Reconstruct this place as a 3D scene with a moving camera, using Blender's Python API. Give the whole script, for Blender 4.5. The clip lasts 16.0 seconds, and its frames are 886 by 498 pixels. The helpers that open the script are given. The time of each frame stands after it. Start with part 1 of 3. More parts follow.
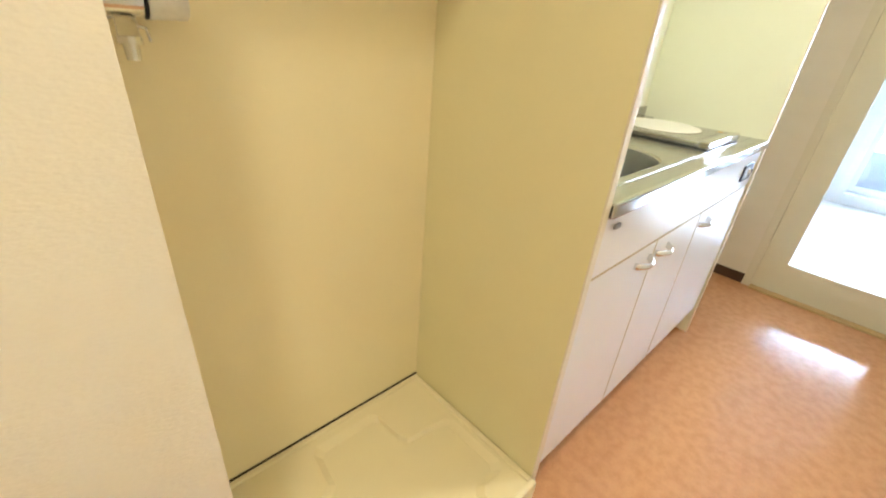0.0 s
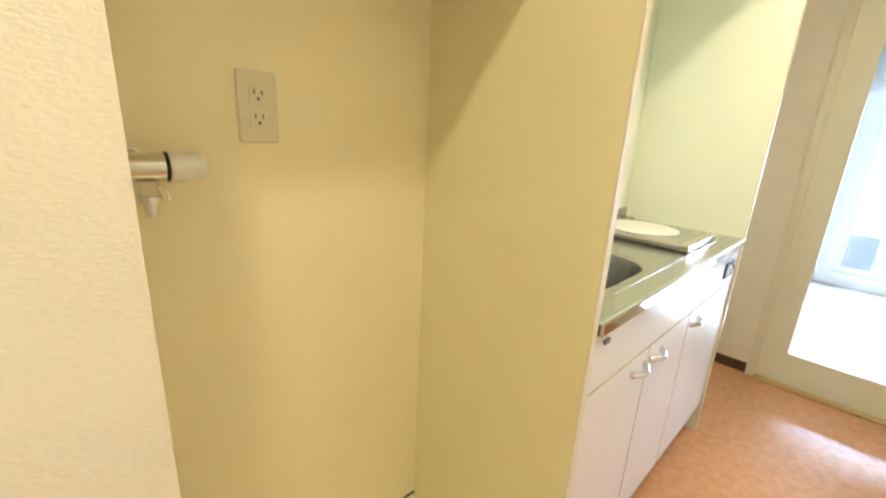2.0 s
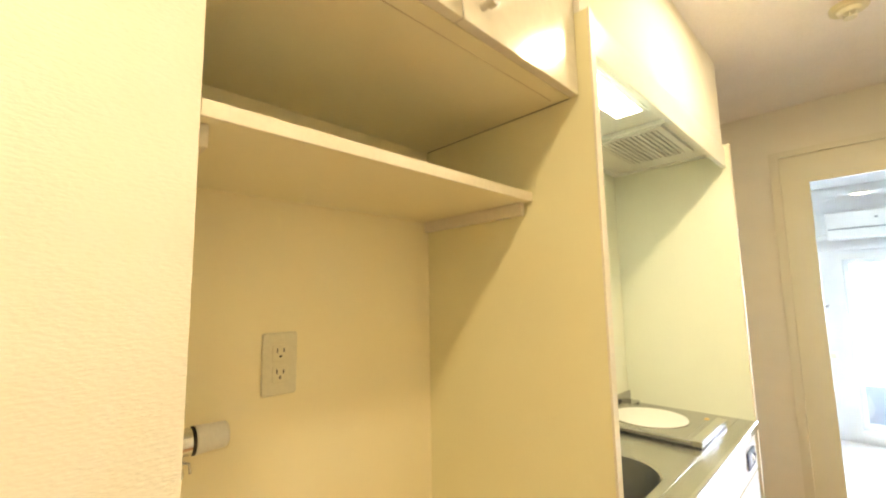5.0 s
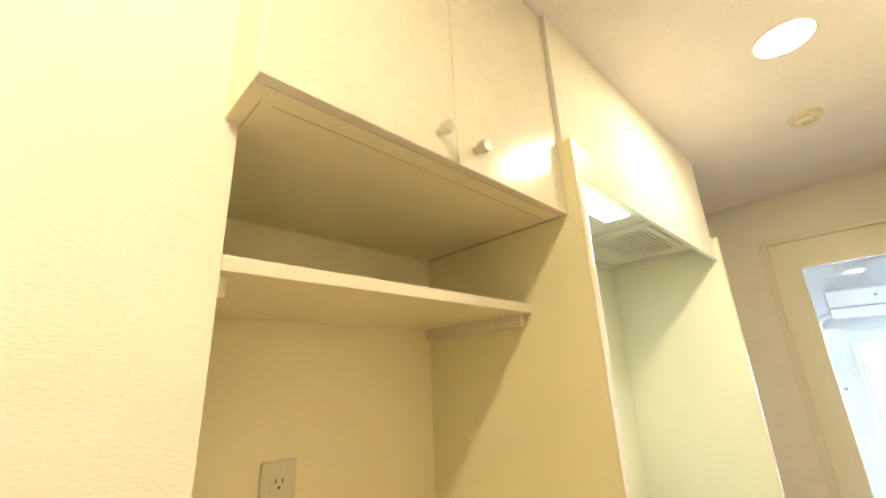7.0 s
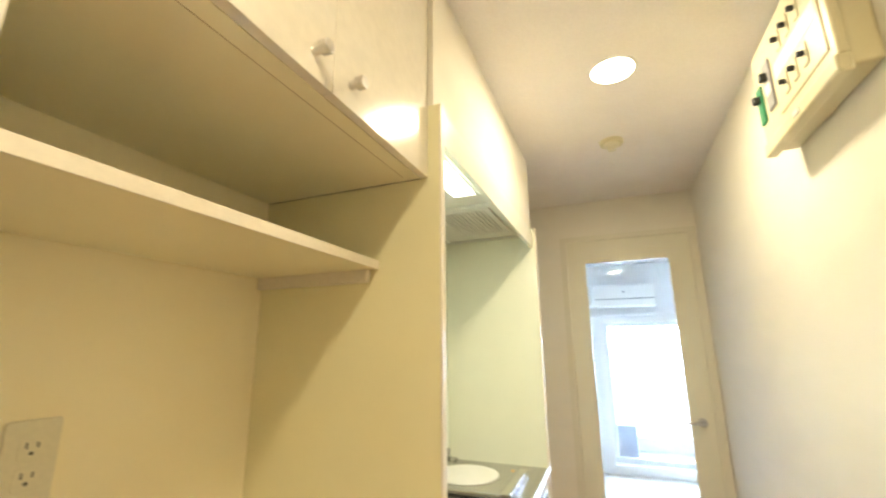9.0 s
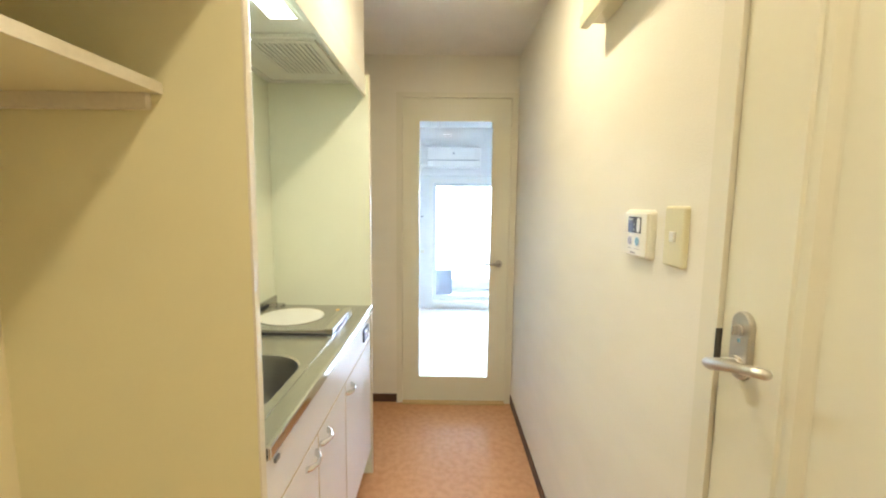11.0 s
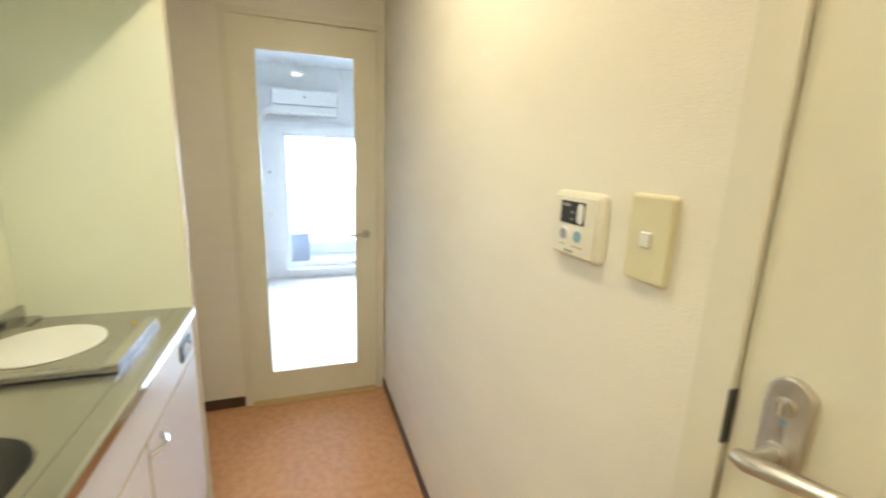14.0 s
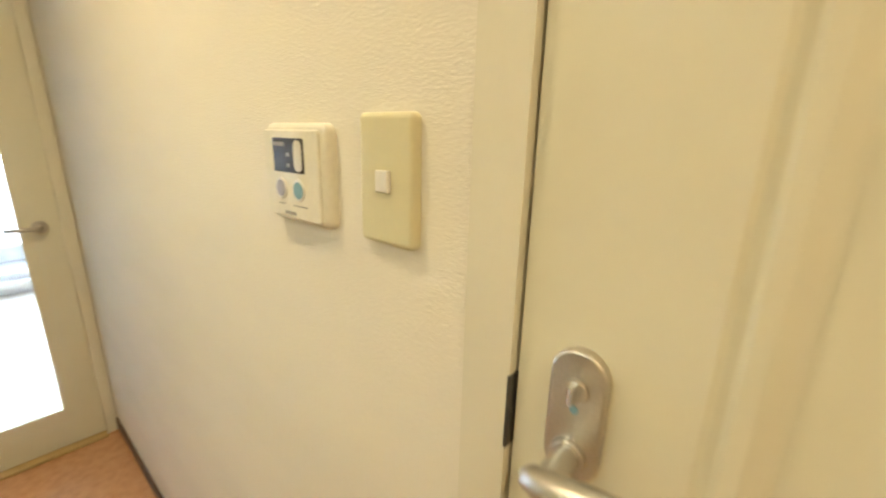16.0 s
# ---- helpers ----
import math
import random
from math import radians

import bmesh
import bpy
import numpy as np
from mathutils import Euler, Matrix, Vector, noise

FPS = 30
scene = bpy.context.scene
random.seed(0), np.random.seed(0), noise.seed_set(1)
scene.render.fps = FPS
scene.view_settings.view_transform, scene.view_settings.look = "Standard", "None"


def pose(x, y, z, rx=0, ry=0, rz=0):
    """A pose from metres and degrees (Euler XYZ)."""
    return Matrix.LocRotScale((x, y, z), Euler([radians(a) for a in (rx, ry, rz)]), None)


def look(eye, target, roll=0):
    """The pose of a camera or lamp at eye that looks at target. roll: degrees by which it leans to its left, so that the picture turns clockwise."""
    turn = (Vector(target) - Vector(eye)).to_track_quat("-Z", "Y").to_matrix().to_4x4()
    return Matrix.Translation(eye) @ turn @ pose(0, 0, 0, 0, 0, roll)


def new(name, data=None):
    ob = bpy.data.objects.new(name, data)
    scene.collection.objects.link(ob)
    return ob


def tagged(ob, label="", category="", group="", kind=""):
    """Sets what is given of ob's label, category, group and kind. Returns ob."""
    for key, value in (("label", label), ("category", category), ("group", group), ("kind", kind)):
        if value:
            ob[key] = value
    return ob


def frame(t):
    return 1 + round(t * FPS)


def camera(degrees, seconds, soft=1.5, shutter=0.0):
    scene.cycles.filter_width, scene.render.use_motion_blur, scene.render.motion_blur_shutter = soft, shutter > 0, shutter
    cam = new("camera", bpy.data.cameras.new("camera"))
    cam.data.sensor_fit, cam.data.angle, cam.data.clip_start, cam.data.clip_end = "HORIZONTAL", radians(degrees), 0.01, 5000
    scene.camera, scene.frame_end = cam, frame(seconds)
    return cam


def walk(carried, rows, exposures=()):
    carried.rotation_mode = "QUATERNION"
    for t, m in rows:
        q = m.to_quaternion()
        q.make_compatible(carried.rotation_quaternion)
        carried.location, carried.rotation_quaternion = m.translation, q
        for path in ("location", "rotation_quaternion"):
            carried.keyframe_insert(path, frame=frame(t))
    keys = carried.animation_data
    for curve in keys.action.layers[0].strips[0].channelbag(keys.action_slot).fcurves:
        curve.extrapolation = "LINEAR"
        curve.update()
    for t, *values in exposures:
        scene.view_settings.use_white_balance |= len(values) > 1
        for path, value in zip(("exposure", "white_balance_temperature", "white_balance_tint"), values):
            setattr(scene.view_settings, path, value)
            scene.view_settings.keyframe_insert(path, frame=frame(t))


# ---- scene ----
cam = camera(94.0, 16.0, soft=2.0, shutter=0.5)
PATH = [
    (0, (0.087, 0.066, 1.117), (1.34, 1.325, 0.198), 4.7),
    (0.5, (0.082, 0.056, 1.142), (1.368, 1.356, 0.334), 4.1),
    (1, (0.086, 0.057, 1.164), (1.4, 1.381, 0.441), 3.6),
    (1.5, (0.09, 0.061, 1.172), (1.425, 1.398, 0.517), 3.2),
    (2, (0.088, 0.063, 1.198), (1.436, 1.435, 0.651), 3.0),
    (2.5, (0.084, 0.064, 1.236), (1.459, 1.462, 0.843), 2.0),
    (3, (0.082, 0.069, 1.264), (1.465, 1.485, 0.978), 1.8),
    (3.5, (0.075, 0.066, 1.289), (1.467, 1.494, 1.134), 1.2),
    (4, (0.065, 0.051, 1.316), (1.455, 1.489, 1.293), 0.4),
    (4.5, (0.053, 0.024, 1.333), (1.43, 1.47, 1.441), -0.4),
    (5, (0.031, 0.025, 1.346), (1.425, 1.442, 1.574), -1.0),
    (7.5, (0.003, -0.007, 1.415), (1.35, 1.325, 2.056), -2.0),
    (8, (0.004, -0.005, 1.41), (1.439, 1.25, 2.016), -1.0),
    (8.5, (-0.003, 0.019, 1.403), (1.638, 1.035, 1.927), -0.5),
    (9, (0.007, 0.044, 1.383), (1.812, 0.776, 1.836), -0.4),
    (9.5, (-0.005, 0.041, 1.383), (1.919, 0.515, 1.643), 0.1),
    (10, (-0.019, 0.025, 1.357), (1.966, 0.271, 1.370), 0.2),
    (12.5, (0.256, -0.001, 1.369), (2.234, -0.069, 1.076), 1.3),
    (13, (0.36, -0.004, 1.398), (2.329, -0.093, 1.057), 2.1),
    (13.5, (0.403, 0.007, 1.394), (2.347, -0.254, 1.003), 1.8),
    (14, (0.417, -0.008, 1.394), (2.262, -0.652, 0.968), 2.0),
    (14.5, (0.404, -0.033, 1.38), (2.078, -1.008, 0.882), 2.2),
    (15, (0.407, -0.058, 1.367), (1.924, -1.239, 0.818), 1.7),
    (15.5, (0.451, -0.11, 1.349), (1.846, -1.433, 0.798), 1.4),
    (16, (0.556, -0.196, 1.338), (1.816, -1.657, 0.811), 1.4),
]
walk(cam, [(t, look(eye, target, roll)) for t, eye, target, roll in PATH], exposures=[(0.0, 2.22, 6050, 10), (2.5, 2.24, 6350, 10), (5.0, 2.26, 7100, 11), (7.5, 2.18, 6550, 10), (10.0, 2.02, 6250, 10), (12.5, 1.87, 6200, 10), (15.0, 1.78, 6500, 10), (16.0, 1.74, 7200, 11)])

# ---- light and exposure ----
world = bpy.data.worlds.new("sky_world")
scene.world = world
world.use_nodes = True
wn = world.node_tree.nodes
sky = wn.new("ShaderNodeTexSky")
sky.sky_type = "NISHITA"
sky.sun_disc = False
sky.sun_elevation, sky.sun_rotation = radians(48), radians(290)
world.node_tree.links.new(sky.outputs[0], wn["Background"].inputs[0])
wn["Background"].inputs[1].default_value = 0.15

sun = bpy.data.lights.new("sun", "SUN")
sun.energy, sun.angle, sun.color = 3.0, radians(0.5), (1.0, 0.95, 0.88)
new("sun", sun).matrix_world = look((0, 0, 0), (0.62, -0.22, -0.75))

# key measures of the place, in metres
CEIL = 2.285
Y_RIGHT = -0.457       # right wall of the corridor
X_DOOR = 2.735         # wall with the glazed door
Y_LEFT = 0.503         # left wall beside the camera
X_NICHE0, X_NICHE1 = 0.143, 0.780
Y_NICHE = 0.842
X_KIT0, X_KIT1 = 0.800, 1.973
Y_KIT = 0.822
X_FAR = 5.30


def lamp(name, kind, m, power, colour, size=0.1, size_y=0.0):
    data = bpy.data.lights.new(name, kind)
    data.energy, data.color = power, colour
    if kind == "AREA":
        data.shape, data.size = ("RECTANGLE", size) if size_y else ("DISK", size)
        if size_y:
            data.size_y = size_y
    ob = new(name, data)
    ob.matrix_world = m
    return ob


WARM = (1.0, 0.835, 0.55)


for x, y, power in ((1.36, -0.03, 2.4), (-0.19, -0.02, 2.4)):
    lamp("downlight_lamp", "AREA", pose(x, y, CEIL - 0.012), power, WARM, 0.135)
lamp("hood_lamp", "AREA", pose(1.09, 0.481, 1.880), 0.78, (0.84, 1.0, 0.92), 0.32, 0.07)


# ---- materials ----
def mat(name, colour, rough=0.5, metal=0.0, vary=0.06, scale=6.0, bump=0.0, grain=120.0, stretch=(1, 1, 1),
        coat=0.0, spec=0.5, tone=None, fine=0.03):
    """Principled surface with soft large stains, fine grain and relief."""
    m = bpy.data.materials.new(name)
    m.use_nodes = True
    n, l = m.node_tree.nodes, m.node_tree.links
    b = n["Principled BSDF"]
    b.inputs["Roughness"].default_value, b.inputs["Metallic"].default_value = rough, metal
    b.inputs["Coat Weight"].default_value, b.inputs["Specular IOR Level"].default_value = coat, spec
    b.inputs["Coat Roughness"].default_value = 0.08
    geo = n.new("ShaderNodeTexCoord")
    mp = n.new("ShaderNodeMapping")
    mp.inputs["Scale"].default_value = stretch
    l.new(geo.outputs["Object"], mp.inputs[0])
    big, small = n.new("ShaderNodeTexNoise"), n.new("ShaderNodeTexNoise")
    big.inputs["Scale"].default_value, small.inputs["Scale"].default_value = scale, grain
    big.inputs["Detail"].default_value, small.inputs["Detail"].default_value = 4, 3
    l.new(mp.outputs[0], big.inputs["Vector"])
    l.new(mp.outputs[0], small.inputs["Vector"])
    ramp = n.new("ShaderNodeMix")
    ramp.data_type = "RGBA"
    other = tone or tuple(c * (1 - 2.2 * vary) for c in colour)
    ramp.inputs[6].default_value, ramp.inputs[7].default_value = (*colour, 1), (*other, 1)
    rng = n.new("ShaderNodeMapRange")
    rng.inputs[1].default_value, rng.inputs[2].default_value = 0.38, 0.68
    l.new(big.outputs["Fac"], rng.inputs[0])
    l.new(rng.outputs[0], ramp.inputs[0])
    fin = n.new("ShaderNodeMix")
    fin.data_type, fin.blend_type = "RGBA", "MULTIPLY"
    fin.inputs[0].default_value = 1.0
    fr = n.new("ShaderNodeMapRange")
    fr.inputs[1].default_value, fr.inputs[2].default_value = 0.3, 0.7
    fr.inputs[3].default_value, fr.inputs[4].default_value = 1 - fine * 2, 1
    l.new(small.outputs["Fac"], fr.inputs[0])
    l.new(ramp.outputs[2], fin.inputs[6])
    l.new(fr.outputs[0], fin.inputs[7])
    l.new(fin.outputs[2], b.inputs["Base Color"])
    rr = n.new("ShaderNodeMapRange")
    rr.inputs[3].default_value, rr.inputs[4].default_value = rough * 0.85, min(1, rough * 1.2)
    l.new(big.outputs["Fac"], rr.inputs[0])
    l.new(rr.outputs[0], b.inputs["Roughness"])
    if bump:
        bp = n.new("ShaderNodeBump")
        bp.inputs["Strength"].default_value, bp.inputs["Distance"].default_value = bump, 0.002
        l.new(small.outputs["Fac"], bp.inputs["Height"])
        l.new(bp.outputs[0], b.inputs["Normal"])
    return m


def glow(name, colour, strength):
    m = bpy.data.materials.new(name)
    m.use_nodes = True
    b = m.node_tree.nodes["Principled BSDF"]
    b.inputs["Base Color"].default_value = (0.9, 0.9, 0.9, 1)
    b.inputs["Emission Color"].default_value, b.inputs["Emission Strength"].default_value = (*colour, 1), strength
    return m


def glass(name, tint=(1, 1, 1), rough=0.0):
    m = bpy.data.materials.new(name)
    m.use_nodes = True
    b = m.node_tree.nodes["Principled BSDF"]
    b.inputs["Base Color"].default_value = (*tint, 1)
    b.inputs["Transmission Weight"].default_value, b.inputs["Roughness"].default_value = 1.0, rough
    b.inputs["IOR"].default_value = 1.45
    return m


PAPER = mat("wallpaper", (0.86, 0.82, 0.72), 0.75, bump=0.32, grain=250, stretch=(0.5, 0.5, 1.5), vary=0.015, spec=0.3, fine=0.012)
PAPER_SMOOTH = mat("ceiling_paper", (0.90, 0.86, 0.81), 0.8, bump=0.3, grain=170, vary=0.015, spec=0.25)
ROOM_PAPER = mat("room_wallpaper", (0.83, 0.83, 0.82), 0.75, bump=0.3, grain=160, vary=0.015, spec=0.3)
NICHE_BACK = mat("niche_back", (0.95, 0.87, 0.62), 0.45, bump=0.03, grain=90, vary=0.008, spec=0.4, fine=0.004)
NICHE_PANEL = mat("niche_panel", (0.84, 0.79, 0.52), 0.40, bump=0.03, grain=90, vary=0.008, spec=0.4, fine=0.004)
BOARD = mat("cream_board", (0.90, 0.84, 0.61), 0.36, bump=0.03, grain=120, vary=0.008, spec=0.45, fine=0.005)
BOARD_EDGE = mat("board_edge", (0.83, 0.77, 0.64), 0.4, bump=0.05, vary=0.02)
GLOSS_DOOR = mat("cupboard_gloss", (0.82, 0.77, 0.66), 0.16, bump=0.02, grain=60, vary=0.015, coat=0.4)
KITCHEN_PANEL = mat("kitchen_panel", (0.79, 0.81, 0.66), 0.30, bump=0.02, grain=70, vary=0.008, fine=0.005)
# white shelf boards, with the hood lamp's greenish light put into the colour
SHELF_LAMPLIT = mat("shelf_lamplit", (0.76, 0.83, 0.74), 0.35, bump=0.02, vary=0.01, fine=0.006)
CABINET = mat("cabinet_white", (0.83, 0.82, 0.83), 0.30, bump=0.05, grain=240, vary=0.01, fine=0.008)
CABINET_EDGE = mat("cabinet_edge", (0.58, 0.47, 0.27), 0.4, vary=0.04)
HOOD = mat("hood_enamel", (0.80, 0.80, 0.72), 0.32, vary=0.015)
GRILLE = mat("grille_dark", (0.11, 0.11, 0.10), 0.6, vary=0.1)
STEEL = mat("brushed_steel", (0.58, 0.56, 0.54), 0.25, 1.0, vary=0.04, scale=9, bump=0.012, grain=400, stretch=(0.12, 1, 1), fine=0.03)
BRIGHT_STEEL = mat("polished_steel", (0.68, 0.67, 0.66), 0.10, 1.0, vary=0.02, fine=0.01)
COOK_STEEL = mat("cooktop_steel", (0.56, 0.54, 0.53), 0.24, 1.0, vary=0.03, bump=0.01, grain=400, fine=0.02)
SINK_STEEL = mat("sink_steel", (0.40, 0.41, 0.42), 0.38, 1.0, vary=0.08, bump=0.03, grain=500, fine=0.05)
CHROME = mat("chrome", (0.78, 0.78, 0.77), 0.18, 1.0, vary=0.02)
NICKEL = mat("satin_nickel", (0.64, 0.61, 0.56), 0.35, 1.0, vary=0.05, grain=300, fine=0.04)
DARK = mat("dark_gap", (0.035, 0.028, 0.022), 0.7, vary=0.1)
DARK_METAL = mat("dark_metal", (0.10, 0.095, 0.09), 0.4, 0.6, vary=0.05)
BLACK = mat("black_plastic", (0.02, 0.02, 0.022), 0.48, vary=0.05)
NAVY = mat("control_navy", (0.035, 0.045, 0.09), 0.35, vary=0.05)
IVORY = mat("ivory_plastic", (0.80, 0.76, 0.59), 0.36, vary=0.02)
YELLOWED = mat("yellowed_plastic", (0.72, 0.67, 0.45), 0.36, vary=0.01, fine=0.01)
WHITE_PLASTIC = mat("white_plastic", (0.84, 0.83, 0.79), 0.35, vary=0.015)
GREY_PLASTIC = mat("grey_plastic", (0.30, 0.30, 0.31), 0.45, vary=0.05)
GREEN_PLASTIC = mat("green_plastic", (0.02, 0.24, 0.10), 0.4, vary=0.05)
BLUE_KEY = mat("blue_key", (0.22, 0.42, 0.52), 0.4, vary=0.03)
LILAC_KEY = mat("lilac_key", (0.42, 0.42, 0.50), 0.4, vary=0.03)
ORANGE_INK = mat("orange_ink", (0.70, 0.38, 0.05), 0.5, vary=0.03)
REMOTE = mat("remote_cream", (0.83, 0.80, 0.68), 0.38, vary=0.01)
INK = mat("grey_ink", (0.35, 0.33, 0.28), 0.6, vary=0.03)
CERAMIC = mat("white_ceramic", (0.86, 0.85, 0.80), 0.32, vary=0.02)
PAN = mat("washer_pan_ivory", (0.93, 0.86, 0.62), 0.30, bump=0.008, vary=0.006, fine=0.004)
BASEBOARD = mat("brown_baseboard", (0.10, 0.055, 0.035), 0.5, vary=0.1)
DOOR_PAINT = mat("door_cream", (0.78, 0.75, 0.61), 0.36, bump=0.03, grain=80, vary=0.008, fine=0.006)
TRIM = mat("frame_cream", (0.78, 0.745, 0.62), 0.4, bump=0.02, vary=0.008, fine=0.006)
THRESHOLD = mat("wood_threshold", (0.64, 0.45, 0.20), 0.4, vary=0.1, scale=20, stretch=(1, 0.1, 1))
VINYL = mat("orange_vinyl", (0.68, 0.375, 0.195), 0.15, spec=0.27, vary=0.1, scale=30, bump=0.012, grain=190, tone=(0.60, 0.315, 0.155), fine=0.035)
ROOM_FLOOR = mat("pale_floor", (0.72, 0.68, 0.62), 0.3, vary=0.06, scale=3, stretch=(0.3, 3, 1))
ALU = mat("aluminium_sash", (0.74, 0.76, 0.78), 0.35, 0.3, vary=0.02)
CONCRETE = mat("balcony_concrete", (0.55, 0.56, 0.56), 0.85, vary=0.08, bump=0.3)
OUTDOOR = mat("outdoor_grey", (0.20, 0.23, 0.27), 0.5, vary=0.05)
GLASS = glass("clear_glass")
CLEAR = glass("clear_plastic", (0.95, 0.95, 0.92), 0.08)
LAMP_GLOW = glow("lamp_glow", (1.0, 0.86, 0.62), 4.0)
SKY_GLOW = glow("bright_hazy_sky", (0.56, 0.75, 1.0), 8.0)
HOOD_GLOW = glow("hood_glow", (0.97, 1.0, 0.90), 2.5)


# ---- builders ----
ORIGIN = {}


def thing(name, at, label="", category="", group="", kind=""):
    """An empty at the base of a thing."""
    ob = new(name)
    ob.location = at
    ob.empty_display_size = 0.05
    ORIGIN[ob] = Vector(at)
    return tagged(ob, label, category, group, kind)


def part(name, bm, material, parent=None, label=""):
    """Links a bmesh, built in world places, as one mesh under its parent."""
    o = ORIGIN.get(parent, Vector((0, 0, 0)))
    bmesh.ops.translate(bm, verts=bm.verts, vec=-o)
    bmesh.ops.recalc_face_normals(bm, faces=bm.faces)
    me = bpy.data.meshes.new(name)
    bm.to_mesh(me)
    bm.free()
    me.materials.append(material)
    ob = new(name, me)
    if parent:
        ob.parent = parent
        ORIGIN[ob] = o
    if label:
        ob["label"] = label
    return ob


def smooth(ob):
    for p in ob.data.polygons:
        p.use_smooth = True
    return ob


def box(x0, x1, y0, y1, z0, z1, bevel=0.0, segments=2, bm=None):
    made = bm or bmesh.new()
    got = bmesh.ops.create_cube(made, size=1.0)
    vs = got["verts"]
    bmesh.ops.scale(made, verts=vs, vec=(abs(x1 - x0), abs(y1 - y0), abs(z1 - z0)))
    bmesh.ops.translate(made, verts=vs, vec=((x0 + x1) / 2, (y0 + y1) / 2, (z0 + z1) / 2))
    if bevel:
        edges = list({e for v in vs for e in v.link_edges})
        bmesh.ops.bevel(made, geom=edges, offset=bevel, segments=segments, affect="EDGES", profile=0.5)
    return made


def rod(a, b, r, r2=None, segments=20, bevel=0.0, bm=None):
    """A round bar from a to b."""
    a, b = Vector(a), Vector(b)
    made = bm or bmesh.new()
    got = bmesh.ops.create_cone(made, cap_ends=True, segments=segments, radius1=r, radius2=r if r2 is None else r2, depth=(b - a).length)
    m = Matrix.Translation((a + b) / 2) @ (b - a).to_track_quat("Z", "Y").to_matrix().to_4x4()
    bmesh.ops.transform(made, matrix=m, verts=got["verts"])
    if bevel:
        edges = [e for e in {e for v in got["verts"] for e in v.link_edges} if any(len(f.verts) > 4 for f in e.link_faces)]
        bmesh.ops.bevel(made, geom=edges, offset=bevel, segments=3, affect="EDGES", profile=0.5)
    return made


def tube(points, radii, segments=12, flat=1.0):
    """A bent bar through points; flat squeezes it upright."""
    bm = bmesh.new()
    pts = [Vector(p) for p in points]
    rings = []
    for i, p in enumerate(pts):
        d = (pts[min(i + 1, len(pts) - 1)] - pts[max(i - 1, 0)]).normalized()
        side = d.cross(Vector((0, 0, 1)))
        side = side.normalized() if side.length > 1e-3 else Vector((1, 0, 0))
        up = side.cross(d)
        r = radii[i] if isinstance(radii, (list, tuple)) else radii
        rings.append([bm.verts.new(p + side * math.cos(k * math.tau / segments) * r + up * math.sin(k * math.tau / segments) * r * flat) for k in range(segments)])
    for a, b in zip(rings, rings[1:]):
        for k in range(segments):
            bm.faces.new((a[k], a[(k + 1) % segments], b[(k + 1) % segments], b[k]))
    bm.faces.new(rings[0][::-1])
    bm.faces.new(rings[-1])
    return bm


def prism(outline, z0, z1, bevel=0.0):
    """A slab with the given plan outline."""
    bm = bmesh.new()
    low = [bm.verts.new((x, y, z0)) for x, y in outline]
    top = [bm.verts.new((x, y, z1)) for x, y in outline]
    bm.faces.new(low[::-1])
    cap = bm.faces.new(top)
    n = len(low)
    for k in range(n):
        bm.faces.new((low[k], low[(k + 1) % n], top[(k + 1) % n], top[k]))
    if bevel:
        bmesh.ops.bevel(bm, geom=list(cap.edges), offset=bevel, segments=2, affect="EDGES")
    return bm


def structure(name, bm, material, label="", category=""):
    return tagged(part(name, bm, material), label, category, kind="structure")


def joined(*dims):
    bm = bmesh.new()
    for d in dims:
        box(*d, bm=bm)
    return bm


def rounded(cx, cy, hx, hy, r, steps=8):
    pts = []
    for k, (sx, sy) in enumerate(((1, 1), (-1, 1), (-1, -1), (1, -1))):
        for s in range(steps + 1):
            a = math.pi / 2 * (k + s / steps)
            pts.append((cx + sx * (hx - r) + r * math.cos(a), cy + sy * (hy - r) + r * math.sin(a)))
    return pts


def plate(cx, cz, w, h, y0, y1, r, bevel=0.003):
    """An upright rounded plate on a wall that faces along y, from y0 (back) to y1 (front), with a softly rounded rim."""
    bm = bmesh.new()
    d = 1 if y1 > y0 else -1
    loops = [(0.0, y0)] + [(bevel * (1 - math.cos(a)), y1 - d * bevel * (1 - math.sin(a))) for a in (k * math.pi / 8 for k in range(5))]
    rings = [[bm.verts.new((x, y, z)) for x, z in rounded(cx, cz, w / 2 - i, h / 2 - i, max(r - i, 0.0006), 5)] for i, y in loops]
    n = len(rings[0])
    for p, q in zip(rings, rings[1:]):
        for k in range(n):
            bm.faces.new((p[k], p[(k + 1) % n], q[(k + 1) % n], q[k]))
    bm.faces.new(rings[0])
    bm.faces.new(rings[-1])
    return bm


# ---- structure ----
structure("floor", box(-1.3, X_DOOR + 0.004, Y_RIGHT - 0.1, 1.1, -0.08, 0.0), VINYL, "glossy mottled orange-brown vinyl floor sheet", "floor")
structure("ceiling", box(-1.3, X_DOOR, Y_RIGHT - 0.1, 1.1, CEIL, CEIL + 0.08), PAPER_SMOOTH, "cream papered corridor ceiling", "ceiling")
structure("wall_left", joined((-1.3, X_NICHE0, Y_LEFT, Y_LEFT + 0.1, 0, CEIL), (X_NICHE0 - 0.1, X_NICHE0 - 0.001, Y_LEFT + 0.1, 1.1, 0, CEIL)), PAPER, "cream embossed wallpapered wall beside the niche", "wall")
structure("wall_niche_back", box(X_NICHE0 - 0.0005, X_KIT0, Y_NICHE, 1.1, 0.1100, CEIL), NICHE_BACK, "smooth cream back wall of the washer niche", "wall")
structure("niche_gap", box(X_NICHE0, X_NICHE1, Y_NICHE - 0.0015, 1.05, 0.03, 0.1105), DARK, "dark joint line along the niche floor", "trim")
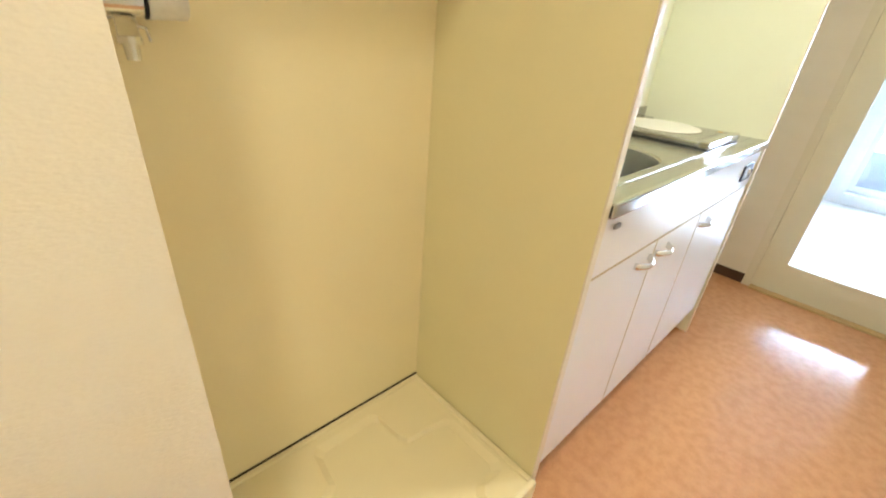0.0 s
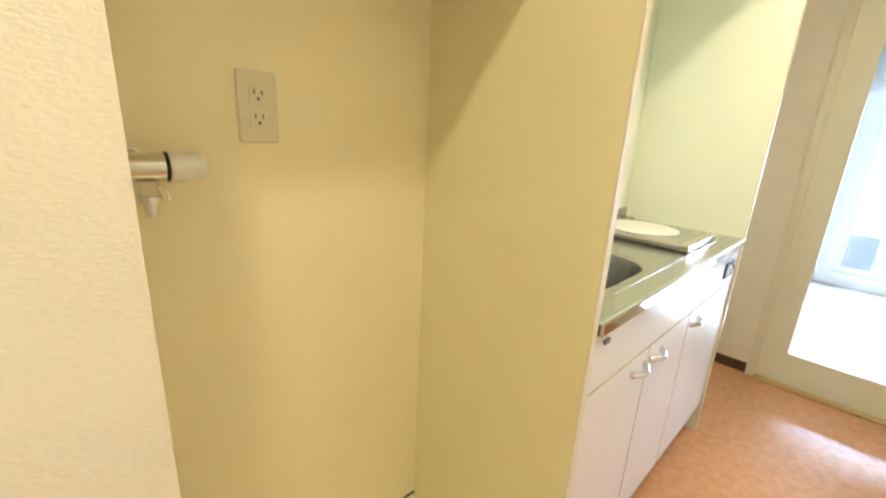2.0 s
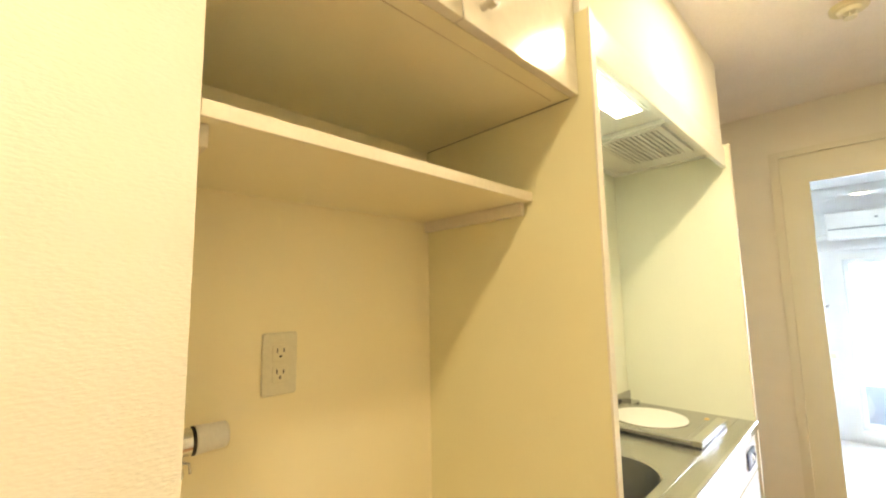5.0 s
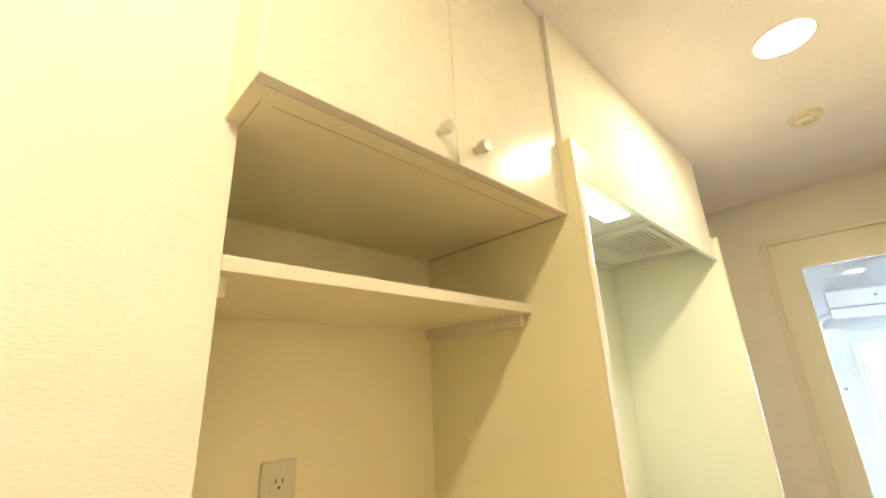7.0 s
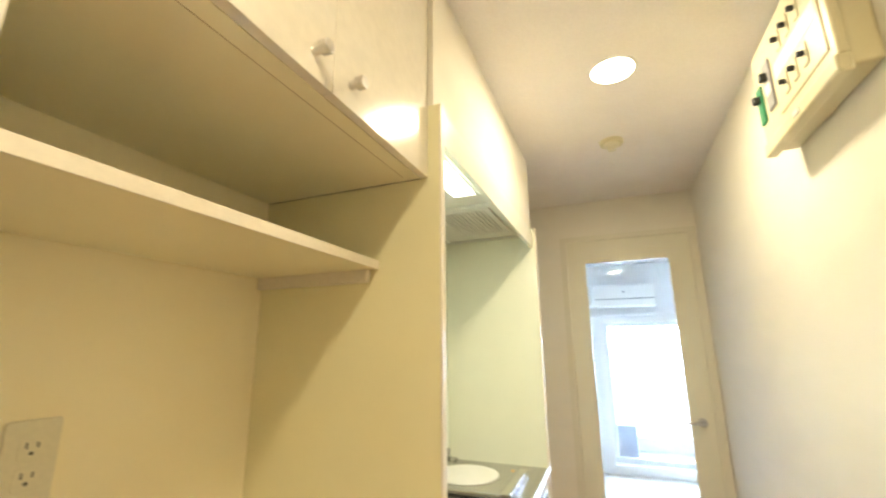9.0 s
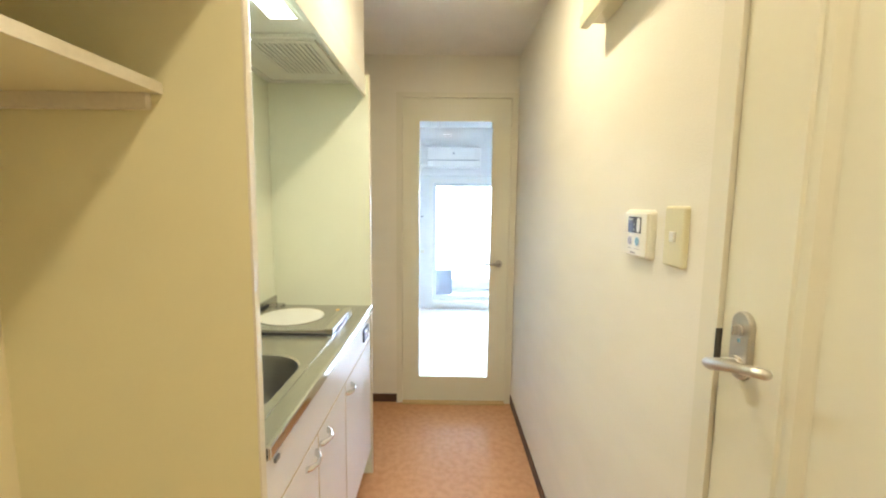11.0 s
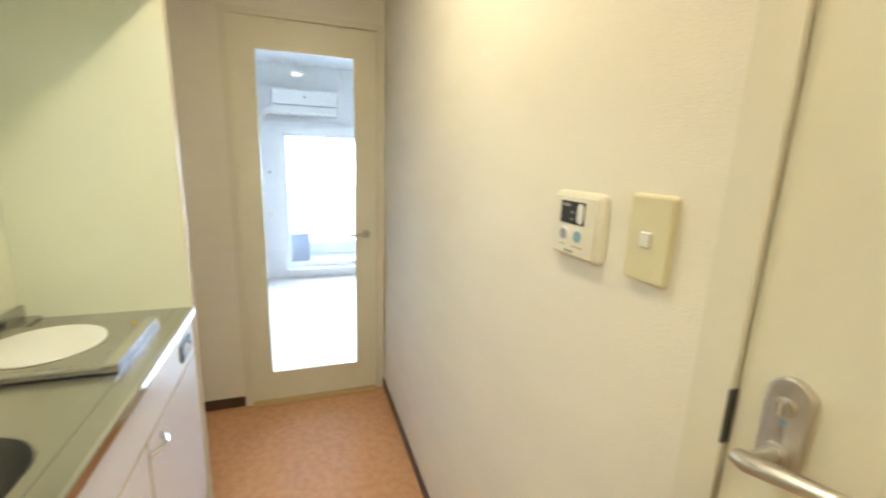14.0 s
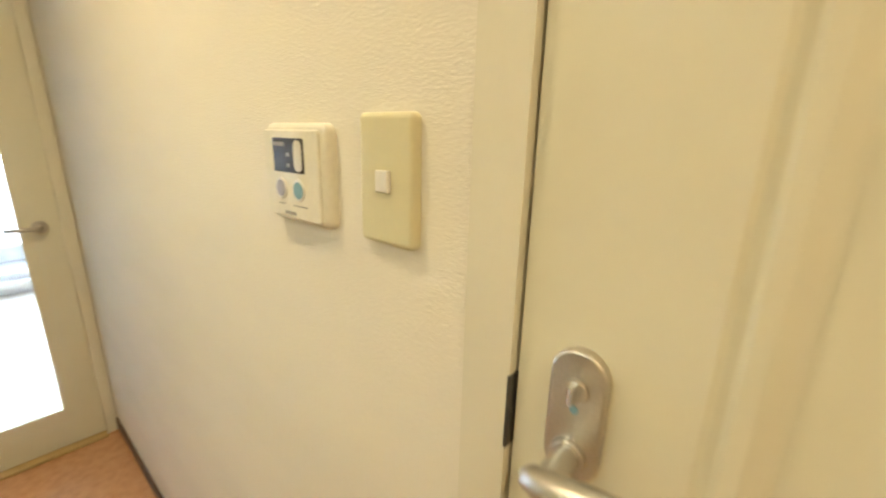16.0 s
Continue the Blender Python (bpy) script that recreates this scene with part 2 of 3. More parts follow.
structure("wall_kitchen_back", box(X_KIT0, X_KIT1 + 0.02, Y_KIT, 1.1, 0, CEIL), KITCHEN_PANEL, "pale green-cream kitchen splashback wall", "wall")
structure("wall_left_far", box(X_KIT1 + 0.02, X_DOOR, 0.95, 1.1, 0, CEIL), PAPER, "cream papered wall beyond the kitchen unit", "wall")
D0, D1, DT = -0.449, 0.323, 2.055
structure("wall_door", joined((X_DOOR, X_DOOR + 0.1, D1, 1.1, 0, CEIL), (X_DOOR, X_DOOR + 0.1, Y_RIGHT - 0.1, D1, DT, CEIL), (X_DOOR, X_DOOR + 0.1, Y_RIGHT - 0.1, D0, 0, DT)), PAPER, "cream papered wall around the glazed door", "wall")
B0, B1, BT = 0.0, 0.752, 2.04
structure("wall_right", joined((B1, X_DOOR, Y_RIGHT - 0.1, Y_RIGHT, 0, CEIL), (-1.3, B0, Y_RIGHT - 0.1, Y_RIGHT, 0, CEIL), (B0, B1, Y_RIGHT - 0.1, Y_RIGHT, BT, CEIL)), PAPER, "cream embossed wallpapered wall of the corridor", "wall")
structure("wall_back", box(-1.4, -1.3, Y_RIGHT - 0.1, Y_LEFT + 0.1, 0, CEIL), PAPER, "cream papered wall closing the corridor", "wall")
structure("baseboard_right", box(B1, X_DOOR, Y_RIGHT, Y_RIGHT + 0.006, 0, 0.058, 0.0015), BASEBOARD, "dark brown vinyl baseboard", "baseboard")
structure("baseboard_door", box(X_DOOR - 0.006, X_DOOR, D1, 0.95, 0, 0.058, 0.0015), BASEBOARD, "dark brown vinyl baseboard", "baseboard")
structure("baseboard_left", box(-1.3, X_NICHE0 - 0.002, Y_LEFT - 0.006, Y_LEFT, 0, 0.058, 0.0015), BASEBOARD, "dark brown vinyl baseboard", "baseboard")
structure("threshold", box(X_DOOR - 0.040, X_DOOR + 0.044, D0 + 0.0365, D1 - 0.0385, 0.0005, 0.0115, 0.002), THRESHOLD, "honey wood strip under the glazed door", "threshold")
structure("soffit", joined((X_NICHE1 + 0.001, X_KIT1 + 0.004, 0.380, Y_KIT, 1.9470, CEIL), (X_KIT0 + 0.001, X_KIT1 + 0.0, 0.380, Y_KIT, 1.925, 1.9470), (X_NICHE1 + 0.001, X_KIT0 + 0.001, 0.380, Y_KIT, 1.9175, 1.9470)), PAPER, "cream papered bulkhead above the range hood", "soffit")

# far room
structure("floor_room", box(X_DOOR + 0.004, X_FAR + 0.1, -2.1, 1.5, -0.08, 0.0), ROOM_FLOOR, "pale wood-look floor of the bright room", "floor")
structure("ceiling_room", box(X_DOOR, X_FAR, -2.1, 1.5, 2.30, 2.38), ROOM_PAPER, "white ceiling of the bright room", "ceiling")
structure("wall_room_left", box(X_DOOR + 0.1, X_FAR, 1.4, 1.5, 0, 2.30), ROOM_PAPER, "white papered side wall of the room", "wall")
structure("wall_room_right", box(X_DOOR + 0.1, X_FAR, -2.1, -2.0, 0, 2.30), ROOM_PAPER, "white papered side wall of the room", "wall")
structure("wall_room_near", joined((X_DOOR + 0.1, X_DOOR + 0.14, 1.1, 1.5, 0, 2.30), (X_DOOR + 0.1, X_DOOR + 0.14, -2.1, Y_RIGHT - 0.1, 0, 2.30)), ROOM_PAPER, "white papered wall behind the door", "wall")
W0, W1, WB, WT = -1.60, 0.16, 0.10, 1.62
V0, V1, VB = 0.365, 1.15, 0.85
structure("wall_window", joined((X_FAR, X_FAR + 0.14, W1, V0, 0, 2.30), (X_FAR, X_FAR + 0.14, V1, 1.5, 0, 2.30), (X_FAR, X_FAR + 0.14, V0, V1, 0, VB), (X_FAR, X_FAR + 0.14, V0, V1, WT, 2.30), (X_FAR, X_FAR + 0.14, -2.1, W0, 0, 2.30), (X_FAR, X_FAR + 0.14, W0, W1, WT, 2.30), (X_FAR, X_FAR + 0.14, W0, W1, 0, WB)), ROOM_PAPER, "white papered wall around the balcony window", "wall")
structure("trim_window", joined((X_FAR - 0.012, X_FAR, W1, W1 + 0.05, WB - 0.05, WT + 0.05), (X_FAR - 0.012, X_FAR, W0 - 0.05, W0, WB - 0.05, WT + 0.05), (X_FAR - 0.012, X_FAR, W0, W1, WT, WT + 0.05), (X_FAR - 0.03, X_FAR, W0, W1, WB - 0.05, WB)), WHITE_PLASTIC, "white window casing", "trim")
structure("beam_trim", box(X_FAR - 0.05, X_FAR, -2.0, 1.4, 1.70, 1.735, 0.004), ROOM_PAPER, "white picture rail above the window", "trim")
structure("balcony", box(X_FAR + 0.14, X_FAR + 1.3, -2.4, 1.6, -0.12, 0.02), CONCRETE, "pale concrete balcony floor", "balcony")
structure("backdrop", box(X_FAR + 60.0, X_FAR + 60.5, -70, 70, -3.1, 75), SKY_GLOW, "bright hazy sky beyond the balcony", "sky")
structure("ground", box(X_FAR + 1.3, 400, -300, 300, -3.2, -3.1), CONCRETE, "pale ground far outside", "ground")

# sliding balcony window
win = thing("window_1", (X_FAR + 0.05, (W0 + W1) / 2, WB), "white aluminium sliding balcony window, closed", "window", kind="structure")
MID = (W0 + W1) / 2
for y0, y1, xo in ((W0, MID + 0.02, 0.03), (MID - 0.02, W1, 0.07)):
    sash = part("sash", joined((X_FAR + xo, X_FAR + xo + 0.03, y0, y0 + 0.045, WB, WT), (X_FAR + xo, X_FAR + xo + 0.03, y1 - 0.045, y1, WB, WT),
                               (X_FAR + xo, X_FAR + xo + 0.03, y0 + 0.045, y1 - 0.045, WB, WB + 0.06), (X_FAR + xo, X_FAR + xo + 0.03, y0 + 0.045, y1 - 0.045, WT - 0.045, WT)), ALU, win)
    pane = part("pane", box(X_FAR + xo + 0.012, X_FAR + xo + 0.017, y0 + 0.045, y1 - 0.045, WB + 0.06, WT - 0.045), GLASS, sash)
    pane.visible_shadow = False


win = thing("window_2", (X_FAR + 0.05, (V0 + V1) / 2, VB), "white aluminium window beside the balcony window", "window", kind="structure")
sash = part("sash", joined((X_FAR + 0.03, X_FAR + 0.06, V0, V0 + 0.04, VB, WT), (X_FAR + 0.03, X_FAR + 0.06, V1 - 0.04, V1, VB, WT), (X_FAR + 0.03, X_FAR + 0.06, V0 + 0.04, V1 - 0.04, VB, VB + 0.045), (X_FAR + 0.03, X_FAR + 0.06, V0 + 0.04, V1 - 0.04, WT - 0.04, WT)), ALU, win)
pane = part("pane", box(X_FAR + 0.042, X_FAR + 0.047, V0 + 0.04, V1 - 0.04, VB + 0.045, WT - 0.04), GLASS, sash)
pane.visible_shadow = False


# ---- far room things ----
def air_conditioner():
    t = thing("air_conditioner", (X_FAR - 0.1, -0.09, 1.79), "white wall-mounted air conditioner above the window", "air conditioner")
    body = part("body", box(X_FAR - 0.20, X_FAR, -0.415, 0.235, 1.795, 2.035, 0.018, 3), WHITE_PLASTIC, t)
    part("front_panel", box(X_FAR - 0.212, X_FAR - 0.20, -0.41, 0.23, 1.885, 2.025, 0.005), WHITE_PLASTIC, t)
    part("louver", box(X_FAR - 0.209, X_FAR - 0.19, -0.405, 0.225, 1.805, 1.872, 0.004), WHITE_PLASTIC, t)
    part("emblem", box(X_FAR - 0.2145, X_FAR - 0.2118, -0.10, -0.08, 1.95, 1.968, 0.0008), GREY_PLASTIC, t)
    part("slot", box(X_FAR - 0.2012, X_FAR - 0.19, -0.40, 0.22, 1.874, 1.884), GREY_PLASTIC, t)
    part("pipe_cover", tube([(X_FAR - 0.05, 0.23, 1.84), (X_FAR - 0.05, 0.30, 1.82), (X_FAR - 0.05, 0.34, 1.77), (X_FAR - 0.04, 0.35, 1.70)], 0.025), WHITE_PLASTIC, t)


def outdoor_unit():
    t = thing("outdoor_unit", (X_FAR + 0.5, 0.02, 0.02), "blue-grey outdoor air-conditioner unit on the balcony", "outdoor unit")
    part("casing", box(X_FAR + 0.36, X_FAR + 0.66, -0.10, 0.46, 0.05, 0.45, 0.015), OUTDOOR, t)
    part("fan_grille", rod((X_FAR + 0.345, 0.24, 0.25), (X_FAR + 0.36, 0.24, 0.25), 0.17, segments=32), GREY_PLASTIC, t)
    for y in (-0.04, 0.40):
        part("foot", box(X_FAR + 0.38, X_FAR + 0.64, y - 0.03, y + 0.03, 0.02, 0.05), GREY_PLASTIC, t)


def parapet():
    t = thing("balcony_wall", (X_FAR + 1.2, -0.4, 0.02), "pale concrete balcony parapet outside the window", "parapet")
    part("slab", box(X_FAR + 1.12, X_FAR + 1.22, -2.4, 1.6, 0.02, 0.17, 0.01), CONCRETE, t)
    part("coping", box(X_FAR + 1.09, X_FAR + 1.25, -2.4, 1.6, 0.17, 0.20, 0.006), ALU, t)


def room_plate():
    t = thing("wall_plate", (X_FAR, 0.315, 0.70), "white blank socket plate on the room wall beside the window", "wall plate")
    part("plate", box(X_FAR - 0.009, X_FAR, 0.258, 0.345, 0.705, 0.78, 0.003), WHITE_PLASTIC, t)
    part("insert", box(X_FAR - 0.012, X_FAR - 0.0085, 0.275, 0.328, 0.722, 0.764, 0.001), IVORY, t)


def curtain_hook():
    t = thing("tieback_hook", (X_FAR, 0.30, 1.18), "small dark curtain tieback hook beside the window", "hook")
    part("base", rod((X_FAR, 0.30, 1.19), (X_FAR - 0.006, 0.30, 1.19), 0.012, segments=18), GREY_PLASTIC, t)
    part("arm", tube([(X_FAR - 0.004, 0.30, 1.19), (X_FAR - 0.03, 0.30, 1.185), (X_FAR - 0.045, 0.295, 1.19), (X_FAR - 0.045, 0.28, 1.205)], 0.004, 8), GREY_PLASTIC, t)


room_plate()
curtain_hook()
air_conditioner()
outdoor_unit()
parapet()


# ---- glazed door ----
def glazed_door():
    fr = thing("door_1", (X_DOOR, (D0 + D1) / 2, 0), "cream-painted door with tall clear glass pane, closed", "door", kind="structure")
    x0, x1 = X_DOOR - 0.012, X_DOOR + 0.10
    frame_ = part("door_frame", joined((x0, x1, D1 - 0.038, D1, 0, DT), (x0, x1, D0, D0 + 0.036, 0, DT), (x0, x1, D0 + 0.036, D1 - 0.038, DT - 0.03, DT)), TRIM, fr)
    a, b, zb, zt = D0 + 0.0365, D1 - 0.0385, 0.0125, DT - 0.0305
    g0, g1, gb, gt = -0.296, 0.178, 0.178, 1.884
    lx0, lx1 = X_DOOR + 0.004, X_DOOR + 0.040
    leaf = part("leaf", joined((lx0, lx1, a, g0, zb, zt), (lx0, lx1, g1, b, zb, zt), (lx0, lx1, g0, g1, zb, gb), (lx0, lx1, g0, g1, gt, zt)), DOOR_PAINT, fr)
    part("glazing_bead", joined((lx0 - 0.003, lx0 + 0.014, g0 - 0.007, g0 + 0.004, gb - 0.007, gt + 0.007), (lx0 - 0.003, lx0 + 0.014, g1 - 0.004, g1 + 0.007, gb - 0.007, gt + 0.007),
                                (lx0 - 0.003, lx0 + 0.014, g0 + 0.004, g1 - 0.004, gb - 0.007, gb + 0.004), (lx0 - 0.003, lx0 + 0.014, g0 + 0.004, g1 - 0.004, gt - 0.004, gt + 0.007)), DOOR_PAINT, leaf)
    pane = part("pane", box(lx0 + 0.015, lx0 + 0.020, g0 + 0.001, g1 - 0.001, gb + 0.001, gt - 0.001), GLASS, leaf)
    pane.visible_shadow = False
    hy, hz = -0.352, 0.965
    handle = part("door_handle", rod((lx0, hy, hz), (lx0 - 0.008, hy, hz), 0.024, segments=28, bevel=0.002), NICKEL, leaf, "satin lever handle on a round rose")
    smooth(part("lever", tube([(lx0 - 0.006, hy, hz), (lx0 - 0.035, hy, hz), (lx0 - 0.046, hy + 0.012, hz), (lx0 - 0.047, hy + 0.05, hz + 0.001), (lx0 - 0.045, hy + 0.10, hz + 0.003)], [0.009, 0.008, 0.009, 0.008, 0.006]), NICKEL, leaf))


glazed_door()


# ---- bathroom door ----
def bathroom_door():
    fr = thing("door_2", ((B0 + B1) / 2, Y_RIGHT, 0), "cream-painted panel bathroom door, closed, with brushed lever", "door", kind="structure")
    y = Y_RIGHT
    part("door_frame", joined((B1 - 0.047, B1, y - 0.1, y + 0.003, 0, BT), (B0, B0 + 0.047, y - 0.1, y + 0.003, 0, BT), (B0 + 0.047, B1 - 0.047, y - 0.1, y + 0.003, BT - 0.04, BT)), TRIM, fr)
    l0, l1, zt = B0 + 0.050, B1 - 0.0505, BT - 0.044
    s = 0.126
    ly = y - 0.005
    leaf = part("leaf", joined((l1 - s, l1, ly - 0.035, ly, 0.01, zt), (l0, l0 + s, ly - 0.035, ly, 0.01, zt), (l0 + s, l1 - s, ly - 0.035, ly, 0.01, 0.16), (l0 + s, l1 - s, ly - 0.035, ly, zt - 0.13, zt),
                               (l0 + s, l1 - s, ly - 0.035, ly - 0.012, 0.16, zt - 0.13)), DOOR_PAINT, fr)
    p0, p1, z0, z1 = l0 + s, l1 - s, 0.16, zt - 0.13
    bm = bmesh.new()
    prof = [(0.0, -0.0005), (0.004, -0.0045), (0.010, -0.0045), (0.014, -0.0008), (0.024, -0.0020), (0.036, -0.0110), (0.042, -0.0135)]
    rings = []
    for d, h in prof:
        rings.append([bm.verts.new((px, ly + h + 0.0006, pz)) for px, pz in ((p0 + d, z0 + d), (p1 - d, z0 + d), (p1 - d, z1 - d), (p0 + d, z1 - d))])
    for q, r in zip(rings, rings[1:]):
        for k in range(4):
            bm.faces.new((q[k], q[(k + 1) % 4], r[(k + 1) % 4], r[k]))
    part("moulding", bm, DOOR_PAINT, leaf)
    cx, cz = 0.650, 1.143
    part("escutcheon", plate(cx, cz, 0.042, 0.108, ly, ly + 0.009, 0.0215, 0.003), NICKEL, leaf, "brushed steel escutcheon plate")
    part("turn_knob", rod((cx, ly + 0.009, cz + 0.024), (cx, ly + 0.013, cz + 0.024), 0.0095, segments=24, bevel=0.001), NICKEL, leaf)
    part("turn_bar", box(cx - 0.002, cx + 0.002, ly + 0.012, ly + 0.021, cz + 0.017, cz + 0.031, 0.001), CHROME, leaf)
    part("indicator", rod((cx, ly + 0.009, cz + 0.008), (cx, ly + 0.0098, cz + 0.008), 0.0032, segments=14), BLUE_KEY, leaf, "small blue lock indicator")
    hz = cz - 0.030
    part("neck", rod((cx, ly + 0.008, hz), (cx, ly + 0.042, hz), 0.0095, segments=20), NICKEL, leaf)
    part("neck_ring", rod((cx, ly + 0.008, hz), (cx, ly + 0.014, hz), 0.0135, segments=24, bevel=0.001), NICKEL, leaf)
    smooth(part("lever", tube([(cx + 0.017, ly + 0.042, hz - 0.003), (cx + 0.012, ly + 0.045, hz - 0.002), (cx, ly + 0.048, hz), (cx - 0.022, ly + 0.050, hz + 0.007), (cx - 0.055, ly + 0.051, hz + 0.016), (cx - 0.090, ly + 0.050, hz + 0.024), (cx - 0.108, ly + 0.048, hz + 0.027), (cx - 0.112, ly + 0.047, hz + 0.0275)],
                            [0.005, 0.010, 0.0125, 0.0115, 0.0098, 0.0092, 0.0085, 0.005], 16, 0.8), NICKEL, leaf, "curved satin lever"))
    part("strike_plate", box(0.7035, 0.7068, y - 0.02, y + 0.0035, 1.086, 1.154, 0.0008), DARK_METAL, fr, "dark strike plate in the frame")
    part("gasket", box(0.7013, 0.7047, y - 0.03, y - 0.012, 0.01, zt), DARK, fr)


bathroom_door()


# ---- washer niche ----
def partition():
    t = thing("partition_panel", (0.895, 0.68, 0), "cream side panel between washer niche and kitchen", "partition", kind="structure")
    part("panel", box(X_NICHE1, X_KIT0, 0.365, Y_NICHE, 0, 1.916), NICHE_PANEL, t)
    part("front_edge", box(X_NICHE1 - 0.0006, X_KIT0 + 0.0006, 0.360, 0.365, 0, 1.9172, 0.0012), BOARD_EDGE, t, "pale edge band")


def niche_cupboard():
    x0, x1, yf, z0 = X_NICHE0 - 0.001, X_NICHE1 - 0.002, 0.391, 1.741
    t = thing("wall_cupboard", ((x0 + x1) / 2, 0.7, z0), "glossy cream two-door wall cupboard above the shelf", "cupboard")
    xw = x0 - 0.016
    part("bottom_board", joined((x0, x1, Y_LEFT - 0.001, Y_NICHE - 0.001, z0, z0 + 0.018), (xw, x1, yf + 0.020, Y_LEFT - 0.001, z0, z0 + 0.018)), BOARD, t)
    part("side_board", box(xw, xw + 0.018, yf + 0.02, Y_LEFT - 0.001, z0 + 0.018, CEIL - 0.004), BOARD, t)
    part("side_board", box(x1 - 0.018, x1, yf + 0.02, Y_NICHE - 0.001, z0 + 0.018, CEIL - 0.004), BOARD, t)
    part("back_board", box(x0 + 0.02, x1 - 0.018, Y_NICHE - 0.02, Y_NICHE - 0.001, z0 + 0.018, CEIL - 0.004), BOARD, t)
    for d in ((x0 + 0.004, x0 + 0.0055, yf + 0.05, Y_NICHE - 0.02), (x0 + 0.02, x1 - 0.02, yf + 0.0505, yf + 0.052)):
        part("joint_line", box(*d, z0 - 0.0004, z0 + 0.001), CABINET_EDGE, t)
    part("joint_line", box(x1 + 0.0003, x1 + 0.0017, yf + 0.02, Y_NICHE - 0.002, z0 - 0.001, z0 + 0.01), DARK, t)
    mid = 0.440
    for a, b, kx in ((xw, mid - 0.001, mid - 0.043), (mid + 0.001, x1, mid + 0.043)):
        door = part("door", box(a, b, yf, yf + 0.018, z0 - 0.001, CEIL - 0.006, 0.0012), GLOSS_DOOR, t)
        kb = rod((kx, yf, 1.779), (kx, yf - 0.012, 1.779), 0.007, segments=18)
        rod((kx, yf - 0.012, 1.779), (kx, yf - 0.027, 1.779), 0.0105, segments=20, bevel=0.002, bm=kb)
        part("knob", kb, NICKEL, door, "small satin metal knob")


def niche_shelf():
    t = thing("shelf", (0.52, 0.76, 1.517), "cream board shelf on side battens in the niche", "shelf")
    part("board", box(X_NICHE0 + 0.001, X_NICHE1 - 0.001, 0.5125, Y_NICHE - 0.001, 1.545, 1.564), BOARD, t)
    part("edge_band", box(X_NICHE0 + 0.001, X_NICHE1 - 0.001, 0.508, 0.5122, 1.5445, 1.5645, 0.001), BOARD_EDGE, t)
    for a, b in ((X_NICHE1 - 0.016, X_NICHE1 - 0.001), (X_NICHE0 + 0.001, X_NICHE0 + 0.016)):
        part("batten", box(a, b, 0.530, Y_NICHE - 0.001, 1.517, 1.5448, 0.0015), BOARD_EDGE, t)


def wall_outlet():
    y = Y_NICHE
    cx, cz = 0.379, 1.222
    t = thing("wall_outlet", (cx, y, cz - 0.066), "cream double wall socket plate in the niche", "outlet")
    part("plate", plate(cx, cz, 0.068, 0.119, y, y - 0.007, 0.006, 0.0025), IVORY, t)
    for dz in (0.020, -0.020):
        insert = part("socket", plate(cx, cz + dz, 0.031, 0.032, y - 0.0068, y - 0.0085, 0.006, 0.0008), IVORY, t)
        for dx, h in ((-0.0065, 0.0085), (0.0065, 0.0072)):
            part("slot", box(cx + dx - 0.0011, cx + dx + 0.0011, y - 0.0089, y - 0.0083, cz + dz + 0.001, cz + dz + 0.001 + h), BLACK, insert)
        part("slot", rod((cx, y - 0.0083, cz + dz - 0.006), (cx, y - 0.0089, cz + dz - 0.006), 0.0026, segments=12), BLACK, insert)


def washer_tap():
    y, z, x = 0.786, 1.128, 0.2215
    t = thing("washer_tap", (x - 0.04, Y_NICHE, z), "chrome washing-machine tap with white handle on the wall", "tap")
    part("flange", rod((x - 0.04, Y_NICHE, z), (x - 0.04, Y_NICHE - 0.008, z), 0.026, segments=28, bevel=0.002), CHROME, t)
    part("inlet", rod((x - 0.04, Y_NICHE - 0.006, z), (x - 0.04, y, z), 0.011), CHROME, t)
    smooth(part("body", rod((x - 0.065, y, z), (x - 0.0006, y, z), 0.0205, segments=28, bevel=0.003), CHROME, t))
    part("ring", rod((x - 0.0006, y, z), (x + 0.002, y, z), 0.0218, segments=28), BLACK, t, "black seal ring")
    part("handle", rod((x + 0.002, y, z), (x + 0.050, y, z), 0.0222, 0.0205, 28, 0.004), WHITE_PLASTIC, t, "white plastic tap handle")
    part("spout", rod((x - 0.024, y, z - 0.017), (x - 0.024, y, z - 0.045), 0.0125, segments=22), CLEAR, t, "clear plastic coupling")
    part("collar", rod((x - 0.024, y, z - 0.042), (x - 0.024, y, z - 0.052), 0.0145, segments=22, bevel=0.001), CHROME, t)
    part("nozzle", rod((x - 0.024, y, z - 0.052), (x - 0.024, y, z - 0.071), 0.0095, 0.0085, 20), CHROME, t)
    part("clip", tube([(x - 0.012, y, z - 0.030), (x - 0.003, y - 0.002, z - 0.033), (x - 0.001, y - 0.002, z - 0.048)], 0.002), CHROME, t)


